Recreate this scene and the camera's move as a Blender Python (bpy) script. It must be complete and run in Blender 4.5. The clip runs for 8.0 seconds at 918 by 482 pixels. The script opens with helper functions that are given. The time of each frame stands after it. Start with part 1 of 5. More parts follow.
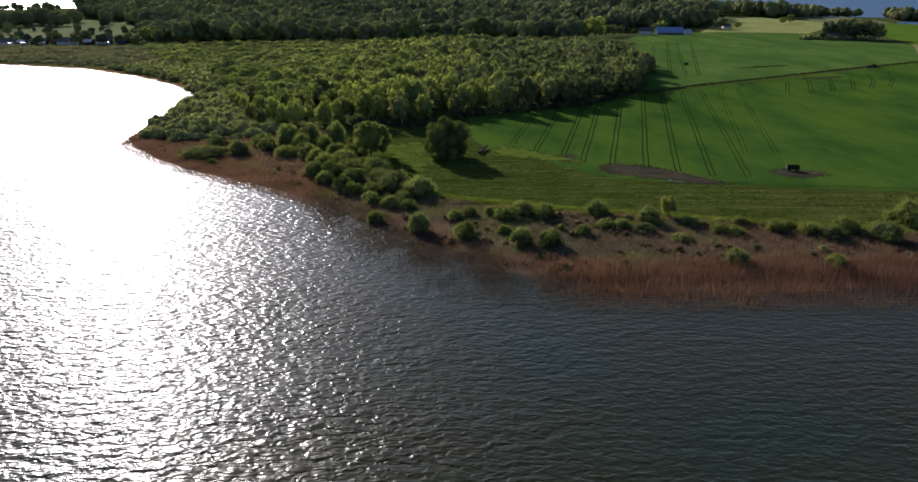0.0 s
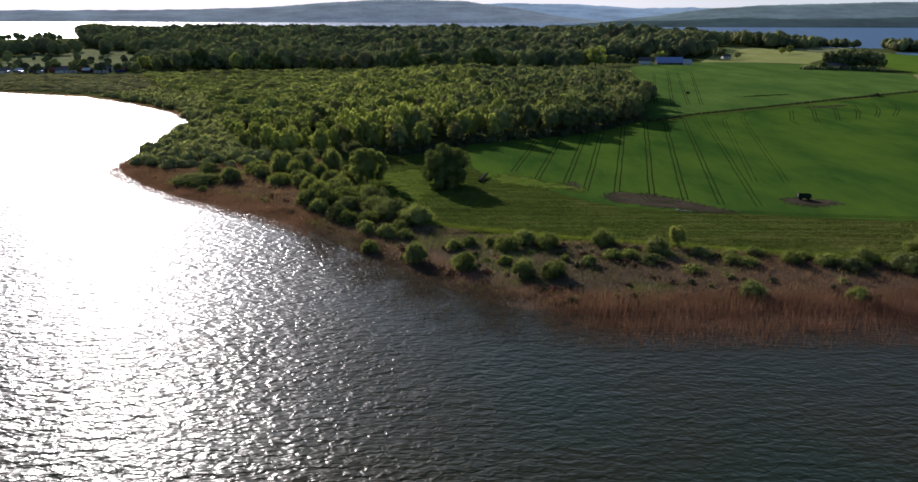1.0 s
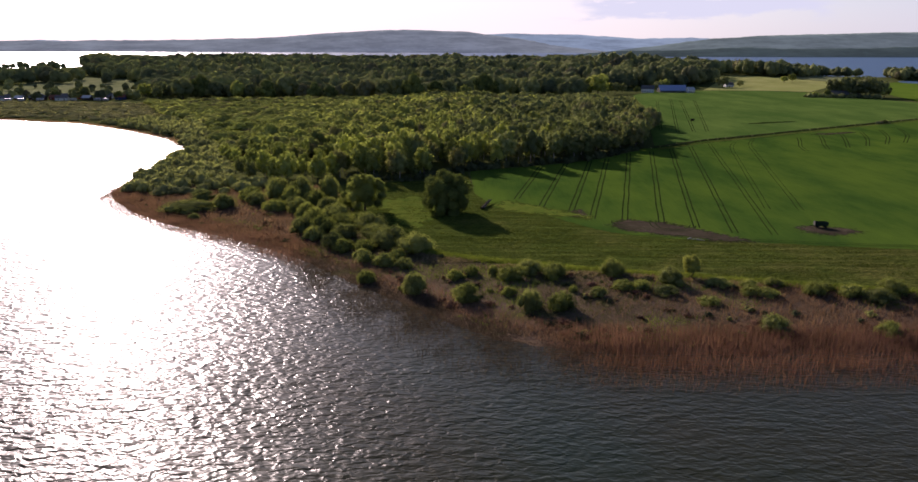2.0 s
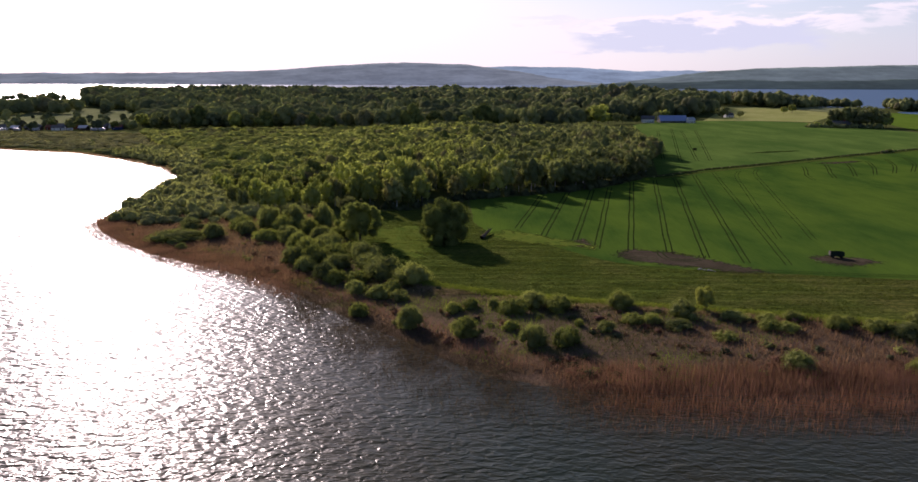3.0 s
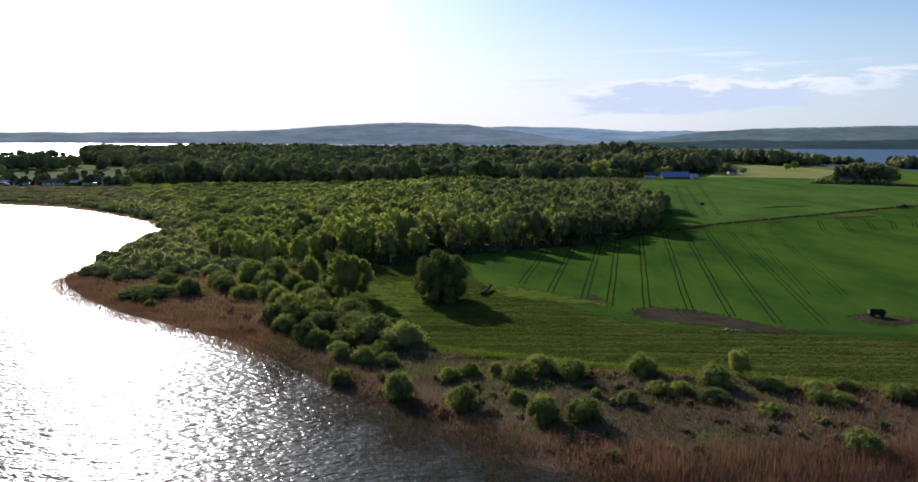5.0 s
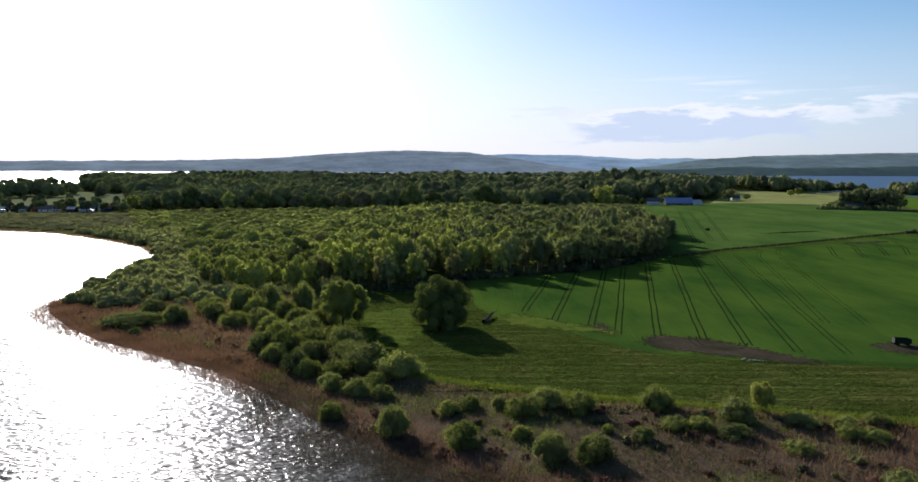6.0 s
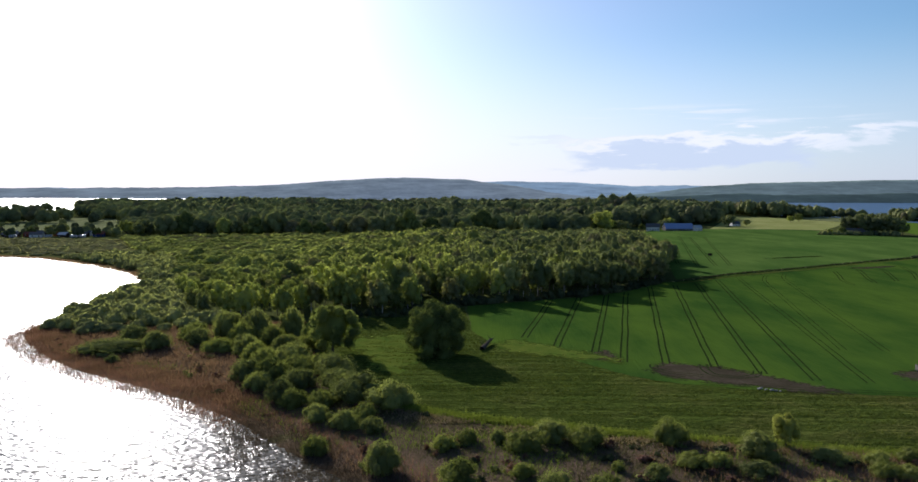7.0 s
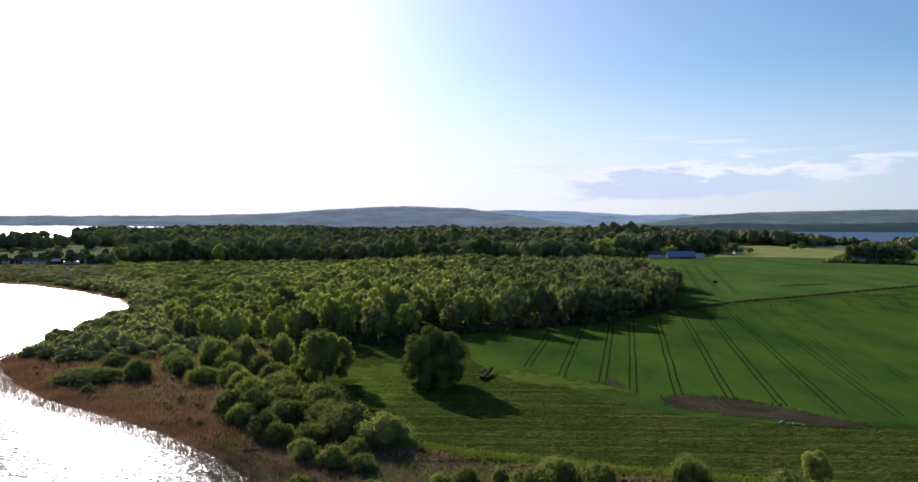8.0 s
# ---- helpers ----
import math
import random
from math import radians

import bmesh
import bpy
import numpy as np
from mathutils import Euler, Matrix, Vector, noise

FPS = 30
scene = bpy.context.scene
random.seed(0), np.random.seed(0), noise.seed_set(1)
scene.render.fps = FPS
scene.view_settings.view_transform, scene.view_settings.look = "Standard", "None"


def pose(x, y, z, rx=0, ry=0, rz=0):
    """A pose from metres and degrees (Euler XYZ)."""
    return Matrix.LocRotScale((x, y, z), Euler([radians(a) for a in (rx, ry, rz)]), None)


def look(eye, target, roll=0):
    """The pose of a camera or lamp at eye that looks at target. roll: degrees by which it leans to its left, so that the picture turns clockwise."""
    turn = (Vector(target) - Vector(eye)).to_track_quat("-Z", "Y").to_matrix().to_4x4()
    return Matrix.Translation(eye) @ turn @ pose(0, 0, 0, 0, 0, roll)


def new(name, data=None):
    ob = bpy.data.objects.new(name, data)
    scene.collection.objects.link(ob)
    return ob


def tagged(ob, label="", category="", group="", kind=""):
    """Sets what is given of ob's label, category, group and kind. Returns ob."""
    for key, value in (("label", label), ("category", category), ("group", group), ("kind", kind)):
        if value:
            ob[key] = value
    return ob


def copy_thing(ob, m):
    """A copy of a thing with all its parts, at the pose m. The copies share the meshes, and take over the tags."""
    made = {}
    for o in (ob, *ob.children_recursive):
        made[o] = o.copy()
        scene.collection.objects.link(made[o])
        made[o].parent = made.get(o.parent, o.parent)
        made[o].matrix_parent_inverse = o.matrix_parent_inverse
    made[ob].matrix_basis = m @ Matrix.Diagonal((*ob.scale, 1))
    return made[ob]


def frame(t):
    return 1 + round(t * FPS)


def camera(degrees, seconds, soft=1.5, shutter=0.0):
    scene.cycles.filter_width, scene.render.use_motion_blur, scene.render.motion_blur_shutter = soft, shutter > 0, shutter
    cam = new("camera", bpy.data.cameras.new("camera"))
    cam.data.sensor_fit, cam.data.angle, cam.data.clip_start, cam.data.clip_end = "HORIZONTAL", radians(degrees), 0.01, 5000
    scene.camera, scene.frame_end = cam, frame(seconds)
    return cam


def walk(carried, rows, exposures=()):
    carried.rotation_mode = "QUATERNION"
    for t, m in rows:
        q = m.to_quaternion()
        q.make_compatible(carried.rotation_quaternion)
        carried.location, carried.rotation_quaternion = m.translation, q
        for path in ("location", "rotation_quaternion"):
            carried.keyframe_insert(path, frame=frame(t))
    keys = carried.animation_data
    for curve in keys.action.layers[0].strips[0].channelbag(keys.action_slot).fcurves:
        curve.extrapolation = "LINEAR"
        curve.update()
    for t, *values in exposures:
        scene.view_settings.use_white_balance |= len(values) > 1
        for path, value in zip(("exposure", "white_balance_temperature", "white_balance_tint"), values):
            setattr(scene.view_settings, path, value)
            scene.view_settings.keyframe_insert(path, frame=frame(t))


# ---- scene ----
cam = camera(64.0, 8.0)
PATH = [
    (0, (0.75, -7.18, 68.51), (0.65, -3.61, 67.23), 0),
    (0.5, (0.72, -2.1, 67.08), (0.62, 1.5, 65.87), 0.1),
    (1, (0.69, 2.78, 65.54), (0.59, 6.41, 64.4), 0.1),
    (1.5, (0.58, 8.12, 64.11), (0.47, 11.76, 63.04), 0.1),
    (3, (0.49, 24.24, 59.6), (0.38, 27.94, 58.76), 0.1),
    (3.5, (0.48, 29.83, 58.08), (0.37, 33.55, 57.31), 0.1),
    (4, (0.46, 35.35, 56.64), (0.35, 39.08, 55.94), 0.2),
    (4.5, (0.44, 40.96, 55.17), (0.33, 44.71, 54.55), 0.2),
    (6, (0.44, 56.97, 51.53), (0.32, 60.74, 51.13), 0.1),
    (6.5, (0.44, 62.58, 50.18), (0.32, 66.37, 49.85), 0.1),
    (7, (0.48, 67.73, 48.95), (0.37, 71.52, 48.69), 0.1),
    (7.5, (0.48, 72.97, 47.79), (0.36, 76.76, 47.61), 0.1),
    (8, (0.37, 78.43, 46.62), (0.26, 82.22, 46.51), 0.2),
]
walk(cam, [(t, look(eye, target, roll)) for t, eye, target, roll in PATH],
     [(0, 0.44, 5950, 18), (1.1, 0.44, 5950, 18), (1.6, 0.49, 6450, 28), (2.2, 0.49, 6550, 33), (2.9, 0.48, 6500, 33), (3.1, 0.48, 6450, 31), (3.6, 0.45, 6200, 22), (4.2, 0.44, 5950, 17), (6, 0.44, 5900, 15), (8, 0.44, 5900, 15)])

# ---- light ----
SUN_AZ, SUN_EL = radians(-28.3), radians(22.0)      # azimuth from +y, negative to the left
SUN_DIR = Vector((math.sin(SUN_AZ) * math.cos(SUN_EL), math.cos(SUN_AZ) * math.cos(SUN_EL), math.sin(SUN_EL)))
sun_data = bpy.data.lights.new("sun", "SUN")
sun_data.energy, sun_data.angle, sun_data.color = 5.0, radians(0.53), (1.0, 0.93, 0.82)
sun = new("sun", sun_data)
sun.matrix_world = look(SUN_DIR * 1000, (0, 0, 0))
scene.view_settings.exposure = 0.0


def link(tree, a, b):
    tree.links.new(a, b)


def node(tree, kind, **settings):
    n = tree.nodes.new(kind)
    for k, v in settings.items():
        setattr(n, k, v)
    return n


def math_node(t, op, a, b=None, clamp=False):
    n = node(t, "ShaderNodeMath", operation=op, use_clamp=clamp)
    for i, v in enumerate((a, b)):
        if v is None:
            continue
        if isinstance(v, (int, float)):
            n.inputs[i].default_value = v
        else:
            link(t, v, n.inputs[i])
    return n.outputs[0]


def ramp(t, fac, stops):
    n = node(t, "ShaderNodeValToRGB")
    e = n.color_ramp.elements
    while len(e) < len(stops):
        e.new(0.5)
    for el, (p, c) in zip(e, stops):
        el.position, el.color = p, (*c, 1.0) if len(c) == 3 else c
    link(t, fac, n.inputs[0])
    return n.outputs[0]


def mix(t, fac, a, b, blend="MIX"):
    n = node(t, "ShaderNodeMix", data_type="RGBA", blend_type=blend)
    for sock, v in ((n.inputs[0], fac), (n.inputs[6], a), (n.inputs[7], b)):
        if isinstance(v, (int, float)):
            sock.default_value = v
        elif isinstance(v, tuple):
            sock.default_value = (*v, 1.0)
        else:
            link(t, v, sock)
    return n.outputs[2]


def noise_tex(t, vec, scale, detail=4.0, rough=0.55, distortion=0.0):
    n = node(t, "ShaderNodeTexNoise")
    n.inputs["Scale"].default_value, n.inputs["Detail"].default_value = scale, detail
    n.inputs["Roughness"].default_value, n.inputs["Distortion"].default_value = rough, distortion
    if vec is not None:
        link(t, vec, n.inputs["Vector"])
    return n.outputs["Fac"]


def position(t, scale=(1, 1, 1), turn=0.0, shift=(0, 0, 0)):
    g = node(t, "ShaderNodeNewGeometry")
    m = node(t, "ShaderNodeMapping")
    m.inputs["Scale"].default_value, m.inputs["Location"].default_value = scale, shift
    m.inputs["Rotation"].default_value = (0, 0, turn)
    link(t, g.outputs["Position"], m.inputs["Vector"])
    return m.outputs[0]


def smooth(t, v, lo, hi):
    n = node(t, "ShaderNodeMapRange", interpolation_type="SMOOTHSTEP")
    n.inputs["From Min"].default_value, n.inputs["From Max"].default_value = lo, hi
    link(t, v, n.inputs["Value"])
    return n.outputs[0]


# sky: clear blue, a bright hazy veil round the sun, thin cloud low over the hills
world = bpy.data.worlds.new("sky")
scene.world = world
world.use_nodes = True
wt = world.node_tree
wt.nodes.clear()
sky = node(wt, "ShaderNodeTexSky", sky_type="NISHITA", sun_disc=False, sun_elevation=SUN_EL, sun_rotation=SUN_AZ,
           air_density=1.0, dust_density=0.6, ozone_density=1.6, altitude=50.0)
coord = node(wt, "ShaderNodeTexCoord")
direction = coord.outputs["Generated"]
split = node(wt, "ShaderNodeSeparateXYZ")
link(wt, direction, split.inputs[0])
dot = node(wt, "ShaderNodeVectorMath", operation="DOT_PRODUCT")
dot.inputs[1].default_value = SUN_DIR
link(wt, direction, dot.inputs[0])
near_sun = math_node(wt, "MAXIMUM", dot.outputs["Value"], 0.0)
veil = math_node(wt, "MULTIPLY", math_node(wt, "POWER", near_sun, 16.0), 4.8)
core = math_node(wt, "MULTIPLY", math_node(wt, "POWER", near_sun, 90.0), 40.0)
broad = math_node(wt, "MULTIPLY", math_node(wt, "POWER", near_sun, 3.5), 1.8)
glow = math_node(wt, "ADD", math_node(wt, "ADD", veil, core), broad)
glow_rgb = mix(wt, 1.0, (1.10, 0.97, 0.96), glow, "MULTIPLY")
blue = mix(wt, 1.0, sky.outputs[0], mix(wt, smooth(wt, dot.outputs["Value"], 0.55, 0.92), (0.86, 1.12, 1.23), (0.97, 1.06, 1.18)), "MULTIPLY")
# the sky away from the sun is deeper and darker
blue = mix(wt, smooth(wt, dot.outputs["Value"], -0.5, 0.6), mix(wt, 1.0, blue, (0.86, 0.88, 0.90), "MULTIPLY"), blue)
blue = mix(wt, smooth(wt, split.outputs[2], 0.4, 0.85), blue, mix(wt, 1.0, blue, (0.82, 0.82, 0.82), "MULTIPLY"))
clear = mix(wt, 1.0, blue, glow_rgb, "ADD")
# cloud bank: a ragged bluish body with sunlit upper edges, kept to a low belt, and thin streaks over it
def cloud_noise(scale, shift, fine):
    m = node(wt, "ShaderNodeMapping")
    m.inputs["Scale"].default_value, m.inputs["Location"].default_value = scale, shift
    link(wt, direction, m.inputs["Vector"])
    return noise_tex(wt, m.outputs[0], 1.0, fine, 0.6, 0.25)


def window(v, lo0, lo1, hi0, hi1):
    return math_node(wt, "MULTIPLY", smooth(wt, v, lo0, lo1), math_node(wt, "SUBTRACT", 1.0, smooth(wt, v, hi0, hi1)))


east, high = split.outputs[0], split.outputs[2]
billows = math_node(wt, "SUBTRACT", cloud_noise((9, 9, 40), (0.3, 0.1, 0.6), 9.0), 0.5)
ragged = math_node(wt, "ADD", high, math_node(wt, "MULTIPLY", billows, 0.085))
reach = math_node(wt, "ADD", east, math_node(wt, "MULTIPLY", billows, 0.25))
body = math_node(wt, "MULTIPLY", window(ragged, 0.022, 0.034, 0.058, 0.065), window(reach, 0.10, 0.18, 0.36, 0.44))
tail = math_node(wt, "MULTIPLY", window(ragged, 0.058, 0.064, 0.068, 0.073), window(reach, 0.0, 0.10, 0.20, 0.30))
body = math_node(wt, "MAXIMUM", body, math_node(wt, "MULTIPLY", tail, 0.5))
rim = math_node(wt, "MULTIPLY", window(ragged, 0.056, 0.064, 0.066, 0.074), window(reach, 0.02, 0.16, 0.36, 0.60))
streaks = smooth(wt, cloud_noise((4.5, 4.5, 95), (0.2, 0.7, 0.1), 6.0), 0.52, 0.66)
streak = math_node(wt, "MULTIPLY", math_node(wt, "MULTIPLY", streaks, window(high, 0.07, 0.085, 0.10, 0.115)), window(east, 0.08, 0.2, 0.36, 0.5))
pale = math_node(wt, "MAXIMUM", rim, math_node(wt, "MULTIPLY", streak, 0.6))
haze = math_node(wt, "SUBTRACT", 1.0, smooth(wt, split.outputs[2], 0.0, 0.21))
sunward = smooth(wt, dot.outputs["Value"], 0.3, 0.92)
hazed = mix(wt, math_node(wt, "MULTIPLY", math_node(wt, "MULTIPLY", haze, sunward), 0.9), clear, (10.0, 9.9, 10.4))
low = math_node(wt, "MULTIPLY", math_node(wt, "MULTIPLY", haze, math_node(wt, "SUBTRACT", 1.0, sunward)), 0.85)
hazed = mix(wt, low, hazed, (7.2, 7.6, 8.8))
final = mix(wt, math_node(wt, "MULTIPLY", body, 0.85), hazed, (6.8, 7.7, 9.0))
final = mix(wt, math_node(wt, "MULTIPLY", pale, 0.9), final, (10.2, 10.2, 10.3))
bg = node(wt, "ShaderNodeBackground")
bg.inputs["Strength"].default_value = 0.068
link(wt, final, bg.inputs[0])
wout = node(wt, "ShaderNodeOutputWorld")
link(wt, bg.outputs[0], wout.inputs[0])


# ---- materials ----
def material(name):
    m = bpy.data.materials.new(name)
    m.use_nodes = True
    t = m.node_tree
    t.nodes.clear()
    out = node(t, "ShaderNodeOutputMaterial")
    return m, t, out


def bsdf(t, out, color, rough=0.8, bump=None, strength=0.5, distance=0.1, metal=0.0, spec=0.0):
    p = node(t, "ShaderNodeBsdfPrincipled")
    p.inputs["Roughness"].default_value, p.inputs["Metallic"].default_value = rough, metal
    p.inputs["Specular IOR Level"].default_value = spec
    if isinstance(color, tuple):
        p.inputs["Base Color"].default_value = (*color, 1.0)
    else:
        link(t, color, p.inputs["Base Color"])
    if bump is not None:
        b = node(t, "ShaderNodeBump")
        b.inputs["Strength"].default_value, b.inputs["Distance"].default_value = strength, distance
        link(t, bump, b.inputs["Height"])
        link(t, b.outputs[0], p.inputs["Normal"])
    link(t, p.outputs[0], out.inputs[0])
    return p


def leaf_material(name, dark, light, patch=0.09, through_amount=0.42, spray=0.3, sere=(0.16, 0.13, 0.085), sere_share=0.0):
    """Foliage: colour drifts from plant to plant and from spray to spray; light comes through the leaves.
    sere_share: how many plants are thin, late or brownish."""
    m, t, out = material(name)
    a = noise_tex(t, position(t), patch, 3.0, 0.6)
    g = node(t, "ShaderNodeNewGeometry")
    info = node(t, "ShaderNodeObjectInfo")
    tone = node(t, "ShaderNodeAttribute", attribute_name="tone")
    own = math_node(t, "FRACT", math_node(t, "ADD", tone.outputs["Fac"], info.outputs["Random"]))
    k = math_node(t, "ADD", math_node(t, "MULTIPLY", smooth(t, a, 0.36, 0.64), 0.40), math_node(t, "MULTIPLY", g.outputs["Random Per Island"], spray))
    k = math_node(t, "ADD", k, math_node(t, "MULTIPLY", own, 0.52), clamp=True)
    c = mix(t, k, dark, light)
    if sere_share:
        other = math_node(t, "FRACT", math_node(t, "MULTIPLY", own, 7.31))
        c = mix(t, math_node(t, "MULTIPLY", smooth(t, other, 1 - sere_share, 1 - 0.4 * sere_share), 0.6), c, sere)
    d = node(t, "ShaderNodeBsdfDiffuse")
    link(t, c, d.inputs["Color"])
    tr = node(t, "ShaderNodeBsdfTranslucent")
    bright = mix(t, 1.0, c, (1.13, 1.20, 0.62), "MULTIPLY")
    link(t, bright, tr.inputs["Color"])
    ms = node(t, "ShaderNodeMixShader")
    ms.inputs[0].default_value = through_amount
    link(t, d.outputs[0], ms.inputs[1])
    link(t, tr.outputs[0], ms.inputs[2])
    link(t, ms.outputs[0], out.inputs[0])
    return m


GROVE_LEAF = leaf_material("grove_leaf", (0.104, 0.122, 0.044), (0.42, 0.435, 0.125), 0.06, 0.48, 0.08, sere_share=0.15)
# the grove leaf again, about a third darker
DARK_GROVE_LEAF = leaf_material("dark_grove_leaf", (0.066, 0.082, 0.042), (0.28, 0.292, 0.112), 0.06, 0.42, 0.08, sere_share=0.13)
# near-black leaf: shade at the grove's foot put into the colour; also dark herbs
DARK_SHADE_LEAF = leaf_material("dark_shade_leaf", (0.026, 0.032, 0.020), (0.085, 0.095, 0.045), 0.1, 0.15, 0.2)
SAPLING_LEAF = leaf_material("sapling_leaf", (0.20, 0.21, 0.06), (0.42, 0.41, 0.12), 0.4, 0.55, 0.1)
STUBBLE = leaf_material("reed_stubble", (0.040, 0.029, 0.026), (0.11, 0.078, 0.068), 0.15, 0.3)
WOOD_LEAF = leaf_material("wood_leaf", (0.056, 0.070, 0.046), (0.315, 0.325, 0.130), 0.02, 0.40, 0.07, sere_share=0.12)
GREEN_REED = leaf_material("green_reed", (0.24, 0.225, 0.115), (0.46, 0.42, 0.20), 0.03, 0.5, 0.1)
OAK_LEAF = leaf_material("oak_leaf", (0.034, 0.046, 0.018), (0.160, 0.185, 0.056), 0.2, 0.30, 0.12)
WILLOW_LEAF = leaf_material("willow_leaf", (0.084, 0.096, 0.042), (0.295, 0.305, 0.100), 0.10, 0.44, 0.05)
SCRUB_LEAF = leaf_material("scrub_leaf", (0.145, 0.152, 0.074), (0.41, 0.405, 0.165), 0.10, 0.48, 0.04)
LIGHT_LEAF = leaf_material("light_leaf", (0.080, 0.094, 0.032), (0.27, 0.283, 0.082), 0.12, 0.46, 0.05)
REED = leaf_material("reed", (0.086, 0.043, 0.041), (0.238, 0.122, 0.111), 0.07, 0.45)
DRY_GRASS = leaf_material("dry_grass", (0.068, 0.040, 0.036), (0.212, 0.122, 0.102), 0.12, 0.55)
STRAW = leaf_material("straw", (0.17, 0.12, 0.085), (0.36, 0.27, 0.19), 0.2, 0.4)
MEADOW_BLADE = leaf_material("meadow_blade", (0.037, 0.056, 0.014), (0.122, 0.140, 0.034), 0.16, 0.3)
MARSH_HERB = leaf_material("marsh_herb", (0.036, 0.036, 0.018), (0.135, 0.128, 0.055), 0.14, 0.3)
GREEN_GRASS = leaf_material("green_grass", (0.06, 0.085, 0.018), (0.19, 0.22, 0.045), 0.12, 0.35)

BARK, t, out = material("bark")
n1 = noise_tex(t, position(t, (3, 3, 0.6)), 3.0, 5.0, 0.6)
bsdf(t, out, ramp(t, n1, [(0.3, (0.035, 0.028, 0.02)), (0.7, (0.12, 0.1, 0.08))]), 0.9, n1, 0.6, 0.05)

PALE_BARK, t, out = material("pale_bark")
n1 = noise_tex(t, position(t, (2, 2, 1.5)), 2.0, 5.0, 0.6)
bsdf(t, out, ramp(t, n1, [(0.35, (0.10, 0.09, 0.08)), (0.6, (0.42, 0.40, 0.37))]), 0.9, n1, 0.4, 0.03)

WATER, t, out = material("lake_water")
swell = noise_tex(t, position(t, (0.19, 0.48, 1), radians(-9)), 1.0, 1.0, 0.45, 0.5)
chop = noise_tex(t, position(t, (0.52, 0.94, 1), radians(-13)), 1.0, 1.0, 0.5, 0.6)
ripple = noise_tex(t, position(t, (2.2, 3.4, 1), radians(-5)), 1.0, 2.0, 0.5, 0.3)
gust = smooth(t, noise_tex(t, position(t, (0.012, 0.02, 1)), 1.0, 3.0), 0.3, 0.7)
height = math_node(t, "ADD", math_node(t, "MULTIPLY", swell, 0.46), math_node(t, "MULTIPLY", chop, 0.43))
height = math_node(t, "ADD", height, math_node(t, "MULTIPLY", ripple, 0.022))
height = math_node(t, "MULTIPLY", height, math_node(t, "ADD", math_node(t, "MULTIPLY", gust, 0.4), 0.75))
far_off = node(t, "ShaderNodeSeparateXYZ")
link(t, position(t), far_off.inputs[0])
lee = math_node(t, "SUBTRACT", 1.12, math_node(t, "MULTIPLY", smooth(t, far_off.outputs[0], -70, 42), 0.57))     # calmer under the field's shore
bay_edge = math_node(t, "ADD", far_off.outputs[0], math_node(t, "MULTIPLY", noise_tex(t, position(t), 0.06, 3.0), 26.0))
bay = math_node(t, "MULTIPLY", smooth(t, bay_edge, -24, 6), smooth(t, far_off.outputs[1], 142, 168))     # still shallows in the bay
lee = math_node(t, "SUBTRACT", lee, math_node(t, "MULTIPLY", bay, 0.30))
height = math_node(t, "MULTIPLY", height, math_node(t, "SUBTRACT", lee, math_node(t, "MULTIPLY", smooth(t, far_off.outputs[1], 700, 1200), 0.5)))
murk_and_sky = mix(t, smooth(t, noise_tex(t, position(t), 0.012, 3.0), 0.4, 0.65), (0.018, 0.017, 0.005), (0.011, 0.019, 0.010))
murk_and_sky = mix(t, smooth(t, far_off.outputs[1], 700, 1200), murk_and_sky, (0.030, 0.070, 0.130))     # blue of the reflected sky painted into the water beyond the fields
wp = bsdf(t, out, murk_and_sky, 0.23, height, 1.0, 1.0, spec=0.24)
link(t, math_node(t, "ADD", math_node(t, "MULTIPLY", smooth(t, far_off.outputs[1], 700, 1300), 0.18), 0.295), wp.inputs["Roughness"])    # wind-roughened open lake
wp.inputs["IOR"].default_value = 1.33
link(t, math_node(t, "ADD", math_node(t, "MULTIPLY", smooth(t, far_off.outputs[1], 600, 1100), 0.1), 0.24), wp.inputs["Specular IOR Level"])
# reflections tinted yellowish near by, blue beyond the fields
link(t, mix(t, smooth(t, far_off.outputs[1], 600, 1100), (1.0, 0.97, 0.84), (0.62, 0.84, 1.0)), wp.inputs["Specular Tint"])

GROUND, t, out = material("ground_soil")
p1 = position(t)
big = noise_tex(t, p1, 0.035, 4.0, 0.6)
fine = noise_tex(t, p1, 1.3, 5.0, 0.7)
base = ramp(t, big, [(0.35, (0.045, 0.062, 0.018)), (0.52, (0.065, 0.08, 0.026)), (0.68, (0.05, 0.075, 0.018))])
bsdf(t, out, mix(t, 0.55, base, ramp(t, fine, [(0.3, (0.035, 0.035, 0.014)), (0.7, (0.09, 0.10, 0.035))])), 0.95, fine, 0.8, 0.3)

SCRUB, t, out = material("scrub_ground")
p1 = position(t)
big = noise_tex(t, p1, 0.07, 5.0, 0.62)
fine = noise_tex(t, p1, 1.8, 5.0, 0.7)
base = ramp(t, big, [(0.36, (0.055, 0.07, 0.02)), (0.44, (0.10, 0.072, 0.05)), (0.64, (0.14, 0.10, 0.076)), (0.74, (0.07, 0.08, 0.025))])
bsdf(t, out, mix(t, 0.5, base, ramp(t, fine, [(0.3, (0.03, 0.022, 0.012)), (0.7, (0.2, 0.14, 0.085))])), 0.95, fine, 1.0, 0.35)

